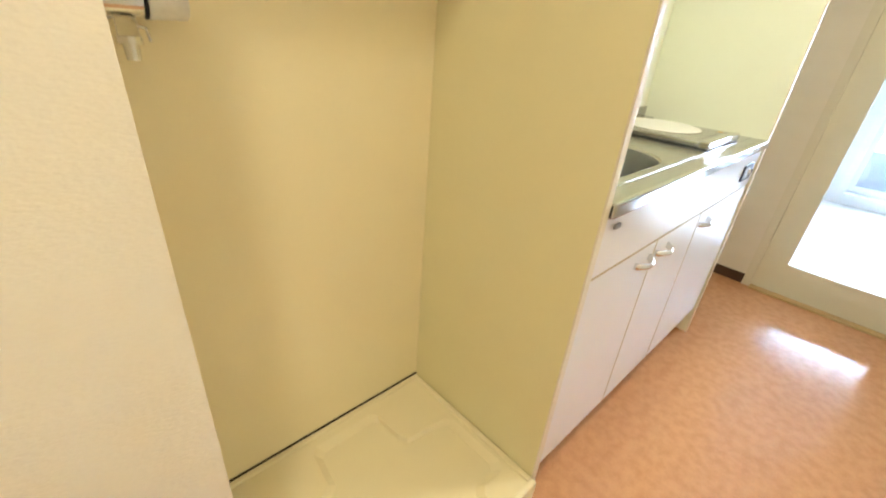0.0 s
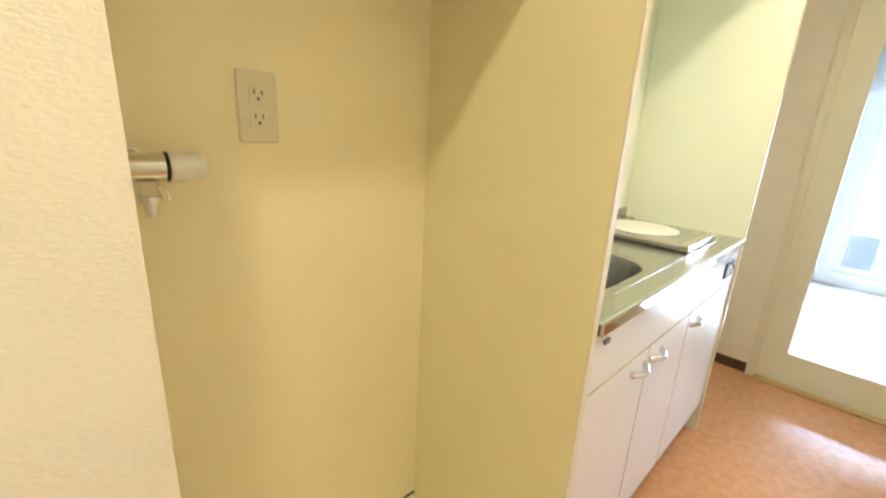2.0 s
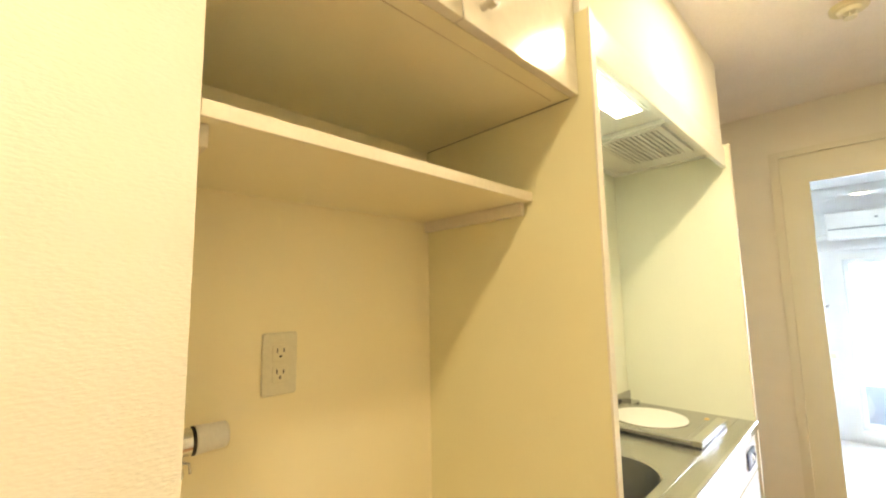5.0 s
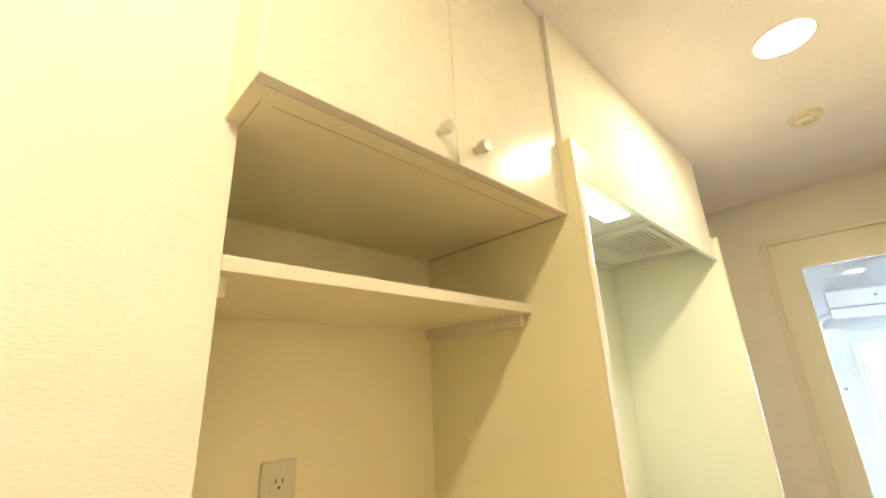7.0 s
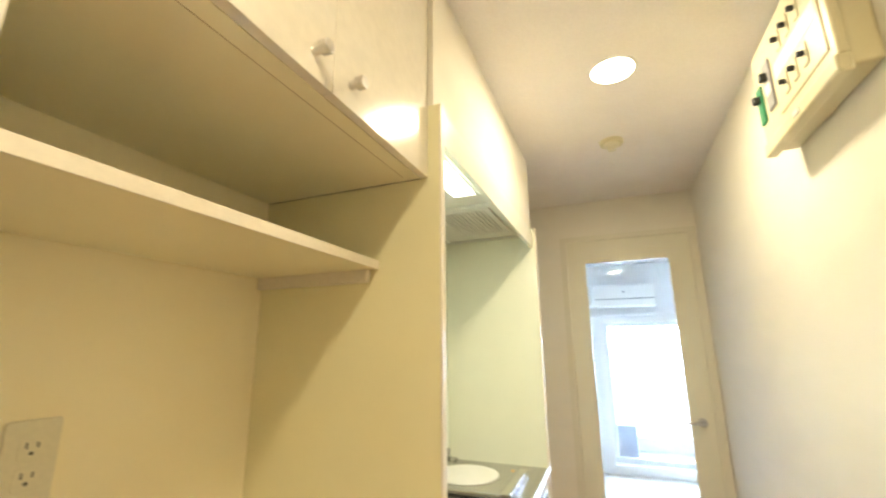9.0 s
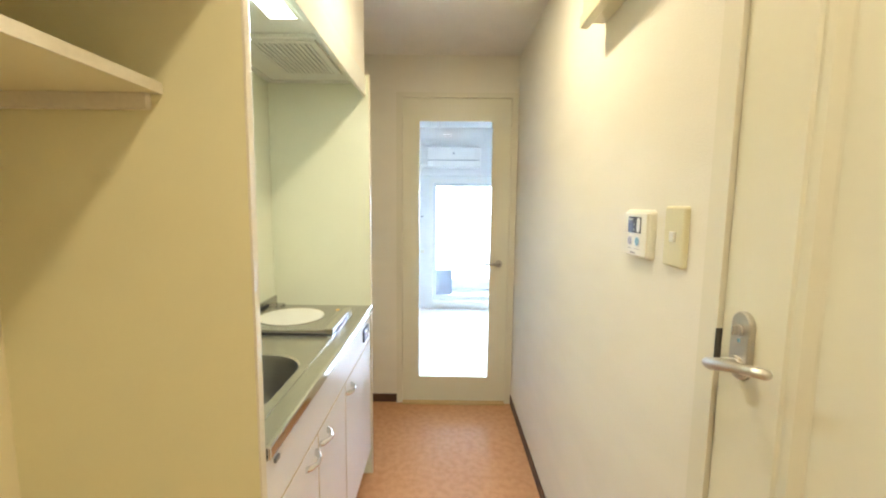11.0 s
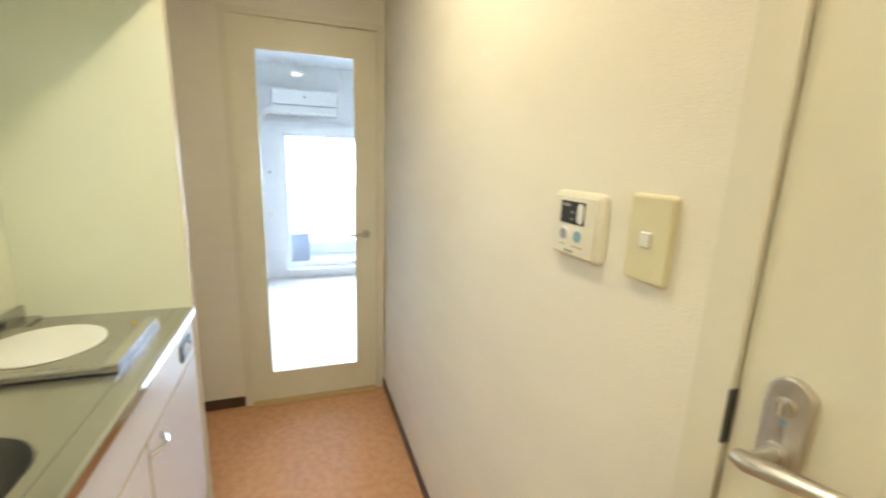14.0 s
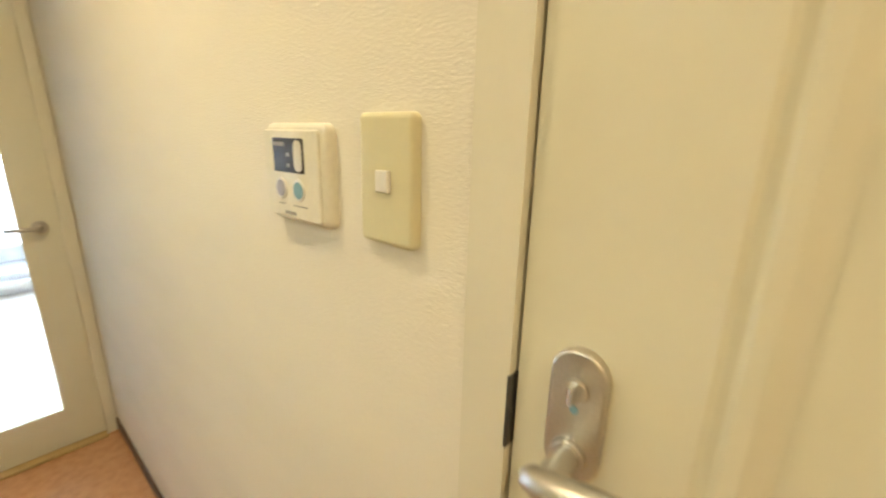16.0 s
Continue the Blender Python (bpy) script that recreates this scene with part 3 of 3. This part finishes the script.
def washer_pan():
    x0, x1, y0, y1 = X_NICHE0 + 0.002, X_NICHE1 - 0.002, 0.345, Y_NICHE - 0.002
    t = thing("washer_pan", ((x0 + x1) / 2, 0.66, 0), "ivory plastic drain pan on the niche floor", "drain pan")
    bm = box(x0 + 0.014, x1 - 0.014, y0 + 0.014, y1 - 0.014, 0.0, 0.012)
    part("base", bm, PAN, t)
    # raised deck round a stepped well
    well = [(0.395, 0.800), (0.565, 0.800), (0.583, 0.785), (0.590, 0.690), (0.606, 0.664), (0.730, 0.646), (0.748, 0.630), (0.752, 0.450), (0.738, 0.430), (0.670, 0.428), (0.652, 0.412), (0.650, 0.385), (0.40, 0.385), (0.385, 0.41), (0.38, 0.50), (0.36, 0.52), (0.30, 0.53), (0.285, 0.55), (0.285, 0.645), (0.30, 0.66), (0.35, 0.67), (0.367, 0.685), (0.378, 0.785)]
    bm = bmesh.new()
    outer = [(x0 + 0.015, y0 + 0.015), (x1 - 0.015, y0 + 0.015), (x1 - 0.015, y1 - 0.015), (x0 + 0.015, y1 - 0.015)]
    loops = []
    for pts, z in ((outer, 0.100), (well, 0.100)):
        vs = [bm.verts.new((px, py, z)) for px, py in pts]
        loops += [bm.edges.new((vs[k], vs[(k + 1) % len(vs)])) for k in range(len(vs))]
        top = vs
    bmesh.ops.triangle_fill(bm, edges=loops, use_beauty=True)
    cx, cy = 0.55, 0.61
    low = [bm.verts.new((cx + (px - cx) * 0.90, cy + (py - cy) * 0.89, 0.086)) for px, py in well]
    for k in range(len(well)):
        bm.faces.new((top[k], top[(k + 1) % len(well)], low[(k + 1) % len(well)], low[k]))
    bm.faces.new(low)
    part("deck", bm, PAN, t)
    for d in ((x0, x1, y0, y0 + 0.016), (x0, x1, y1 - 0.016, y1), (x0, x0 + 0.016, y0 + 0.016, y1 - 0.016), (x1 - 0.016, x1, y0 + 0.016, y1 - 0.016)):
        part("rim", box(*d, 0.0, 0.1065, 0.004, 3), PAN, t)


partition()
niche_cupboard()
niche_shelf()
wall_outlet()
washer_tap()
washer_pan()


# ---- kitchen ----
Z_TOP = 0.865
Y_FRONT = 0.365        # face of the cabinet doors
SINK = (1.105, 0.598, 0.213, 0.155, 0.125)


def base_cabinet():
    t = thing("base_cabinet", (1.44, 0.62, 0), "white three-door kitchen base cabinet with chrome pulls", "cabinet")
    part("carcass", joined((X_KIT0 + 0.001, X_KIT1 - 0.001, Y_FRONT + 0.018, Y_KIT - 0.001, 0.13, 0.66), (X_KIT0 + 0.001, X_KIT0 + 0.02, Y_FRONT + 0.018, Y_KIT - 0.001, 0.66, 0.822), (X_KIT1 - 0.02, X_KIT1 - 0.001, Y_FRONT + 0.018, Y_KIT - 0.001, 0.66, 0.822)), CABINET_EDGE, t)
    part("plinth", box(X_KIT0 + 0.001, X_KIT1 - 0.001, 0.425, 0.44, 0, 0.13), CABINET_EDGE, t)
    apron = part("apron", box(X_KIT0 + 0.002, X_KIT1 - 0.002, Y_FRONT, Y_FRONT + 0.016, 0.701, 0.836, 0.0012), CABINET, t)
    part("clip", box(0.845, 0.868, Y_FRONT - 0.006, Y_FRONT, 0.805, 0.815, 0.001), GREY_PLASTIC, apron)
    cuts = (X_KIT0 + 0.002, 1.146, 1.470, X_KIT1 - 0.002)
    for k in range(3):
        a, b = cuts[k] + (0.002 if k else 0), cuts[k + 1] - (0.002 if k < 2 else 0)
        door = part("door", box(a, b, Y_FRONT, Y_FRONT + 0.016, 0.130, 0.694, 0.0012), CABINET, t)
        part("edge_band", joined((a + 0.0012, b - 0.0012, Y_FRONT + 0.0012, Y_FRONT + 0.0155, 0.6938, 0.6952), (a - 0.0004, a + 0.0010, Y_FRONT - 0.0003, Y_FRONT + 0.0155, 0.130, 0.6952), (b - 0.0010, b + 0.0004, Y_FRONT - 0.0003, Y_FRONT + 0.0155, 0.130, 0.6952)), CABINET_EDGE, door)
        h0 = b - 0.100 if k == 0 else a + 0.015
        pts = [(h0 - 0.005 + 0.085 * s, Y_FRONT + 0.002 - 0.024 * math.sin(math.pi * s) ** 0.7, 0.655) for s in [i / 10 for i in range(11)]]
        smooth(part("handle", tube(pts, [0.0085, 0.008, 0.007, 0.0062, 0.006, 0.006, 0.006, 0.0062, 0.007, 0.008, 0.0085], 10, 1.1), CHROME, door, "bowed chrome pull"))


def end_panel():
    t = thing("end_panel", (X_KIT1 + 0.01, 0.6, 0), "cream end panel closing the kitchen unit", "panel")
    part("board", box(X_KIT1 + 0.0005, X_KIT1 + 0.0195, 0.363, Y_KIT - 0.001, 0, 1.935), KITCHEN_PANEL, t)
    part("edge_band", box(X_KIT1, X_KIT1 + 0.020, 0.357, 0.363, 0, 1.9355, 0.001), BOARD_EDGE, t)


def sink_radius(a, grow=0.0):
    cx, cy, hx, hy, r = SINK
    hx, hy, r = hx + grow, hy + grow, max(0.02, r + grow)
    lo, hi = 0.0, 0.5
    for _ in range(40):
        m = (lo + hi) / 2
        px, py = abs(m * math.cos(a)) - (hx - r), abs(m * math.sin(a)) - (hy - r)
        d = math.hypot(max(px, 0), max(py, 0)) + min(max(px, py), 0) - r
        lo, hi = (m, hi) if d < 0 else (lo, m)
    return lo


def worktop():
    x0, x1, y0, y1 = X_KIT0 + 0.002, X_KIT1 - 0.001, 0.357, Y_KIT - 0.012
    cx, cy = SINK[:2]
    t = thing("worktop", (1.44, 0.6, 0.822), "stained stainless steel worktop with pressed edges", "worktop")
    corners = [math.atan2(py - cy, px - cx) for px, py in ((x0, y0), (x1, y0), (x1, y1), (x0, y1))]
    angles = sorted([k * math.tau / 72 - math.pi for k in range(72)] + corners)
    bm = bmesh.new()
    rim, inner, outer, skirt = [], [], [], []
    for a in angles:
        c, s = math.cos(a), math.sin(a)
        ri = sink_radius(a, 0.006)
        k = min(((x1 - cx) / c if c > 0 else (x0 - cx) / c) if abs(c) > 1e-9 else 9, ((y1 - cy) / s if s > 0 else (y0 - cy) / s) if abs(s) > 1e-9 else 9)
        inner.append(bm.verts.new((cx + ri * c, cy + ri * s, Z_TOP)))
        rim.append(bm.verts.new((cx + (ri - 0.006) * c, cy + (ri - 0.006) * s, Z_TOP - 0.004)))
        ox, oy = cx + k * c, cy + k * s
        outer.append(bm.verts.new((ox, oy, Z_TOP)))
        skirt.append(bm.verts.new((ox, oy, 0.838)))
    n = len(angles)
    for k in range(n):
        j = (k + 1) % n
        bm.faces.new((rim[k], rim[j], inner[j], inner[k]))
        bm.faces.new((inner[k], inner[j], outer[j], outer[k]))
        bm.faces.new((outer[k], outer[j], skirt[j], skirt[k]))
    part("top", bm, STEEL, t)
    part("front_lip", box(x0, x1, y0 - 0.006, y0 + 0.007, 0.838, Z_TOP + 0.003, 0.004, 3), BRIGHT_STEEL, t)
    part("front_return", box(x0, x1, y0 + 0.0085, y0 + 0.044, 0.8375, 0.841), STEEL, t)
    part("front_bead", box(x0, x1, y0 + 0.055, y0 + 0.060, Z_TOP - 0.002, Z_TOP + 0.0015, 0.001), STEEL, t)
    part("upstand", box(x0, x1, Y_KIT - 0.012, Y_KIT - 0.0005, 0.83, 0.912, 0.003), STEEL, t)
    part("rear_step", box(x0, x1, Y_KIT - 0.050, Y_KIT - 0.012, 0.84, 0.874, 0.003), STEEL, t)
    part("rear_slot", box(x0, x1 - 0.10, Y_KIT - 0.0135, Y_KIT - 0.0115, 0.878, 0.893), BLACK, t, "dark slot along the upstand")


def sink():
    cx, cy = SINK[:2]
    t = thing("sink_basin", (cx, cy, 0.69), "deep rounded stainless steel sink basin", "sink")
    bm = bmesh.new()
    rings = []
    n = 72
    for grow, z in ((0.0005, Z_TOP - 0.0035), (-0.003, Z_TOP - 0.012), (-0.010, 0.745), (-0.016, 0.722), (-0.030, 0.707), (-0.050, 0.702), (-0.11, 0.698)):
        rings.append([bm.verts.new((cx + sink_radius(a, grow) * math.cos(a), cy + sink_radius(a, grow) * math.sin(a), z)) for a in (k * math.tau / n for k in range(n))])
    for q, r in zip(rings, rings[1:]):
        for k in range(n):
            bm.faces.new((q[k], q[(k + 1) % n], r[(k + 1) % n], r[k]))
    bm.faces.new(rings[-1])
    smooth(part("basin", bm, SINK_STEEL, t))
    part("drain", rod((cx - 0.06, cy, 0.6985), (cx - 0.06, cy, 0.7015), 0.045, segments=32, bevel=0.001), CHROME, t)


def cooktop():
    x0, x1, y0, y1, z = 1.518, 1.838, 0.420, 0.792, Z_TOP
    t = thing("cooktop", (1.66, 0.6, z), "built-in electric hotplate with white round plate", "cooktop")
    part("tray", box(x0, x1, y0 + 0.030, y1, z + 0.003, z + 0.022, 0.006, 3), COOK_STEEL, t)
    part("front_rail", box(x0, x1, y0, y0 + 0.032, z + 0.003, z + 0.025, 0.004, 3), BRIGHT_STEEL, t)
    part("skirt", box(x0 + 0.004, x1 - 0.004, y0 + 0.004, y1 - 0.004, z - 0.003, z + 0.0035), BLACK, t)
    part("hotplate", rod((1.688, 0.634, z + 0.021), (1.688, 0.634, z + 0.026), 0.128, segments=64, bevel=0.0015), CERAMIC, t, "round white ceramic plate")
    part("plate_ring", rod((1.688, 0.634, z + 0.0205), (1.688, 0.634, z + 0.0232), 0.133, segments=64), STEEL, t)
    part("mark", box(1.79, 1.815, y0 + 0.048, y0 + 0.062, z + 0.0218, z + 0.0224), ORANGE_INK, t, "small orange warning mark")
    for k in range(6):
        part("caption", box(1.545 + k * 0.040, 1.570 + k * 0.040, y0 + 0.044, y0 + 0.048, z + 0.0218, z + 0.0223), INK, t)
    for k in range(7):
        part("caption", box(1.535, 1.539, 0.50 + k * 0.035, 0.522 + k * 0.035, z + 0.0218, z + 0.0223), INK, t)


def cooktop_switch():
    t = thing("cooktop_switch", (1.855, Y_FRONT, 0.736), "dark navy cooktop control with two small knobs on the apron", "control panel")
    body = part("bezel", plate(1.857, 0.766, 0.112, 0.058, Y_FRONT, Y_FRONT - 0.006, 0.005, 0.0015), NAVY, t)
    for dx in (0.012, 0.036):
        part("knob", rod((1.857 + dx, Y_FRONT - 0.005, 0.766), (1.857 + dx, Y_FRONT - 0.011, 0.766), 0.0105, 0.0085, 18, 0.001), WHITE_PLASTIC if dx < 0.02 else NAVY, t)
    part("legend", box(1.822, 1.850, Y_FRONT - 0.0066, Y_FRONT - 0.006, 0.748, 0.784), LILAC_KEY, t)
    part("legend", box(1.853, 1.862, Y_FRONT - 0.0066, Y_FRONT - 0.006, 0.748, 0.784), WHITE_PLASTIC, t)


def open_shelf():
    t = thing("open_shelf_box", (1.04, 0.69, 1.428), "white open shelf box on the kitchen wall, greenish hood light painted into its inside", "shelf")
    y0, xa, xb = 0.534, X_KIT0 + 0.001, 1.160
    for x in (xb, xa):
        side = part("side_panel", box(x, x + 0.016, y0, Y_KIT - 0.001, 1.428, 1.905), SHELF_LAMPLIT, t)
        part("edge_band", box(x - 0.0005, x + 0.0165, y0 - 0.004, y0, 1.4275, 1.905, 0.001), CABINET, side, "white edge band")
    for z in (1.434, 1.655):
        board = part("board", box(xa + 0.016, xb, y0 + 0.003, Y_KIT - 0.007, z, z + 0.018), SHELF_LAMPLIT, t)
        part("edge_band", box(xa + 0.0165, xb - 0.0005, y0 - 0.0015, y0 + 0.003, z - 0.0005, z + 0.0185, 0.001), CABINET, board, "white edge band")
    part("back", box(xa + 0.016, xb, Y_KIT - 0.006, Y_KIT - 0.001, 1.446, 1.905), SHELF_LAMPLIT, t)


def range_hood():
    x0, x1, yf = X_KIT0 + 0.001, X_KIT1 - 0.001, 0.373
    t = thing("range_hood", (1.44, 0.6, 1.84), "pale enamel range hood with lit lamp and vent grille", "range hood")
    part("front_panel", box(x0, x1, yf, yf + 0.016, 1.838, 1.9235, 0.002), HOOD, t)
    part("body", box(x0, x1, yf + 0.016, Y_KIT - 0.001, 1.905, 1.9235), HOOD, t)
    part("side_lip", box(x1 - 0.015, x1, yf + 0.016, Y_KIT - 0.001, 1.896, 1.905), HOOD, t)
    part("rear_lip", box(x0, x1 - 0.016, Y_KIT - 0.03, Y_KIT - 0.001, 1.898, 1.905), HOOD, t)
    g0, g1, h0, h1, z = 1.47, 1.84, 0.450, 0.70, 1.892
    vent = part("vent_frame", joined((g0, g1, h0, h0 + 0.022, z, 1.905), (g0, g1, h1 - 0.022, h1, z, 1.905), (g0, g0 + 0.022, h0 + 0.022, h1 - 0.022, z, 1.905), (g1 - 0.022, g1, h0 + 0.022, h1 - 0.022, z, 1.905)), HOOD, t)
    part("vent_back", box(g0 + 0.02, g1 - 0.02, h0 + 0.02, h1 - 0.02, z + 0.012, z + 0.016), GRILLE, vent)
    for k in range(12):
        y = h0 + 0.030 + k * (h1 - h0 - 0.060) / 11
        part("slat", box(g0 + 0.02, g1 - 0.02, y - 0.0045, y + 0.0045, z - 0.0005, z + 0.003), HOOD, vent)
    for k in range(21):
        x = g0 + 0.034 + k * (g1 - g0 - 0.068) / 20
        part("cross_bar", box(x - 0.0018, x + 0.0018, h0 + 0.02, h1 - 0.02, z + 0.005, z + 0.008), HOOD, vent)
    part("step", box(g0 - 0.035, g0 - 0.020, yf + 0.017, Y_KIT - 0.032, 1.888, 1.905, 0.005, 3), HOOD, t)
    l0, l1 = 0.442, 0.520
    lampb = part("lamp_housing", joined((0.88, 1.30, l0 - 0.013, l0, 1.885, 1.905), (0.88, 1.30, l1, l1 + 0.013, 1.885, 1.905), (0.88, 0.895, l0, l1, 1.885, 1.905), (1.285, 1.30, l0, l1, 1.885, 1.905)), HOOD, t)
    part("lamp_cover", box(0.896, 1.284, l0 + 0.001, l1 - 0.001, 1.884, 1.902, 0.006, 3), HOOD_GLOW, lampb, "lit white lamp cover")
    part("switch", box(1.150, 1.178, yf + 0.024, yf + 0.042, 1.888, 1.905, 0.003), GREY_PLASTIC, t)
    part("switch", box(1.195, 1.212, yf + 0.026, yf + 0.040, 1.892, 1.905, 0.003), GREY_PLASTIC, t)


base_cabinet()
end_panel()
worktop()
sink()
cooktop()
cooktop_switch()
open_shelf()
range_hood()


# ---- right wall fittings ----
def remote_panel():
    y = Y_RIGHT - 0.010
    cx, cz = 0.995, 1.292
    t = thing("heater_remote", (cx, Y_RIGHT, cz - 0.056), "cream water-heater remote with dark display on the wall", "control panel")
    part("back_plate", plate(cx, cz, 0.128, 0.113, y + 0.010, y + 0.0225, 0.012, 0.008), REMOTE, t)
    face = part("face", plate(cx + 0.004, cz - 0.001, 0.114, 0.100, y + 0.0215, y + 0.026, 0.006, 0.002), REMOTE, t)
    cx -= 0.008
    disp = part("display", box(cx - 0.018, cx + 0.046, y + 0.0255, y + 0.0275, cz + 0.002, cz + 0.040, 0.001), BLACK, t, "dark display window")
    part("sticker", plate(cx - 0.008, cz + 0.021, 0.016, 0.034, y + 0.0272, y + 0.0282, 0.0075, 0.0004), WHITE_PLASTIC, disp)
    part("text_bar", box(cx + 0.020, cx + 0.042, y + 0.0274, y + 0.0279, cz + 0.031, cz + 0.0355), INK, disp)
    for dz in (0.022, 0.010):
        part("text_bar", box(cx + 0.010, cx + 0.016, y + 0.0274, y + 0.0279, cz + dz - 0.002, cz + dz + 0.002), INK, disp)
    for dx, m in ((0.034, LILAC_KEY), (-0.004, BLUE_KEY)):
        ring = part("button", rod((cx + dx, y + 0.025, cz - 0.017), (cx + dx, y + 0.0275, cz - 0.017), 0.0125, segments=26, bevel=0.0008), WHITE_PLASTIC, t)
        part("button_cap", rod((cx + dx - 0.001, y + 0.027, cz - 0.017), (cx + dx - 0.001, y + 0.0282, cz - 0.017), 0.0095, segments=24), m, ring)
    part("caption", box(cx + 0.005, cx + 0.03, y + 0.0258, y + 0.0263, cz - 0.047, cz - 0.043), INK, t)
    part("caption", box(cx + 0.028, cx + 0.042, y + 0.0258, y + 0.0263, cz - 0.036, cz - 0.0345), INK, t)
    part("caption", box(cx - 0.02, cx + 0.01, y + 0.0258, y + 0.0263, cz - 0.036, cz - 0.0345), INK, t)


def wall_switch():
    y = Y_RIGHT
    cx, cz = 0.845, 1.297
    t = thing("light_switch", (cx, y, cz - 0.06), "yellowed plastic light switch plate with one rocker", "switch")
    part("plate", plate(cx, cz, 0.074, 0.121, y, y + 0.010, 0.007, 0.0055), YELLOWED, t)
    part("rocker", box(cx - 0.0085, cx + 0.0085, y + 0.008, y + 0.0145, cz - 0.010, cz + 0.010, 0.0012), WHITE_PLASTIC, t, "white rocker")


def fuse_box():
    y = Y_RIGHT
    x0, x1, z0, z1 = 0.905, 1.300, 1.875, 2.168
    t = thing("fuse_box", ((x0 + x1) / 2, y, z0), "cream household fuse box with black breakers", "fuse box")
    part("back_box", box(x0, x1, y, y + 0.050, z0 + 0.008, z1, 0.008, 3), YELLOWED, t)
    part("cover", box(x0 - 0.004, x1 + 0.004, y + 0.050, y + 0.068, z0 + 0.03, z1 + 0.004, 0.006, 3), YELLOWED, t)
    part("lower_lip", box(x0 - 0.004, x1 + 0.004, y + 0.048, y + 0.075, z0 - 0.004, z0 + 0.032, 0.005, 3), YELLOWED, t)
    part("latch", box(1.07, 1.10, y + 0.074, y + 0.078, z0 + 0.008, z0 + 0.02, 0.001), WHITE_PLASTIC, t)
    yf = y + 0.068
    field = part("breaker_field", box(x0 + 0.02, x1 - 0.13, yf - 0.002, yf + 0.003, z0 + 0.055, z1 - 0.02, 0.002), YELLOWED, t)
    part("label_strip", box(x0 + 0.03, x1 - 0.14, yf + 0.003, yf + 0.0036, z0 + 0.145, z0 + 0.185), WHITE_PLASTIC, field)
    for r in range(2):
        for k in range(3):
            bx = x0 + 0.10 + k * 0.052
            bz = z0 + 0.105 + r * 0.115
            br = part("breaker", box(bx - 0.012, bx + 0.012, yf + 0.002, yf + 0.006, bz - 0.025, bz + 0.025, 0.0015), YELLOWED, field)
            part("toggle", box(bx - 0.004, bx + 0.004, yf + 0.005, yf + 0.019, bz - 0.002, bz + 0.010, 0.002), BLACK, br)
    main = part("main_breaker", box(x1 - 0.115, x1 - 0.070, yf, yf + 0.006, z0 + 0.095, z0 + 0.225, 0.002), GREY_PLASTIC, t)
    part("main_label", box(x1 - 0.110, x1 - 0.075, yf + 0.006, yf + 0.0066, z0 + 0.135, z0 + 0.165), WHITE_PLASTIC, main)
    part("toggle", box(x1 - 0.100, x1 - 0.084, yf + 0.005, yf + 0.022, z0 + 0.172, z0 + 0.195, 0.003), BLACK, main)
    limiter = part("limiter", box(x1 - 0.042, x1 - 0.008, yf, yf + 0.006, z0 + 0.085, z0 + 0.190, 0.002), GREEN_PLASTIC, t, "green current limiter")
    part("toggle", box(x1 - 0.032, x1 - 0.018, yf + 0.005, yf + 0.022, z0 + 0.145, z0 + 0.166, 0.003), BLACK, limiter)


def downlight(x, y):
    t = thing("downlight", (x, y, CEIL), "round recessed warm downlight, lit", "ceiling light", "corridor downlights")
    bm = bmesh.new()
    rings = [[bm.verts.new((x + r * math.cos(k * math.tau / 40), y + r * math.sin(k * math.tau / 40), z)) for k in range(40)] for r, z in ((0.078, CEIL), (0.076, CEIL - 0.004), (0.070, CEIL - 0.005), (0.067, CEIL - 0.001))]
    for q, r in zip(rings, rings[1:]):
        for k in range(40):
            bm.faces.new((q[k], q[(k + 1) % 40], r[(k + 1) % 40], r[k]))
    smooth(part("trim_ring", bm, WHITE_PLASTIC, t))
    part("diffuser", rod((x, y, CEIL - 0.0035), (x, y, CEIL + 0.01), 0.068, segments=40), LAMP_GLOW, t, "glowing diffuser")


def smoke_detector():
    x, y = 1.90, -0.022
    t = thing("smoke_detector", (x, y, CEIL), "small cream smoke detector on the ceiling", "smoke detector")
    part("base", rod((x, y, CEIL), (x, y, CEIL - 0.016), 0.052, 0.049, 36, 0.002), YELLOWED, t)
    part("head", rod((x, y, CEIL - 0.016), (x, y, CEIL - 0.030), 0.034, 0.026, 30, 0.003), IVORY, t)
    for k in range(6):
        a = k * math.tau / 6
        part("cage_bar", rod((x + 0.02 * math.cos(a), y + 0.02 * math.sin(a), CEIL - 0.028), (x + 0.014 * math.cos(a), y + 0.014 * math.sin(a), CEIL - 0.043), 0.0022, segments=8), IVORY, t)
    part("sensor", rod((x, y, CEIL - 0.041), (x, y, CEIL - 0.045), 0.017, segments=24), IVORY, t)


remote_panel()
wall_switch()
fuse_box()
downlight(1.36, -0.03)
downlight(-0.19, -0.02)
smoke_detector()
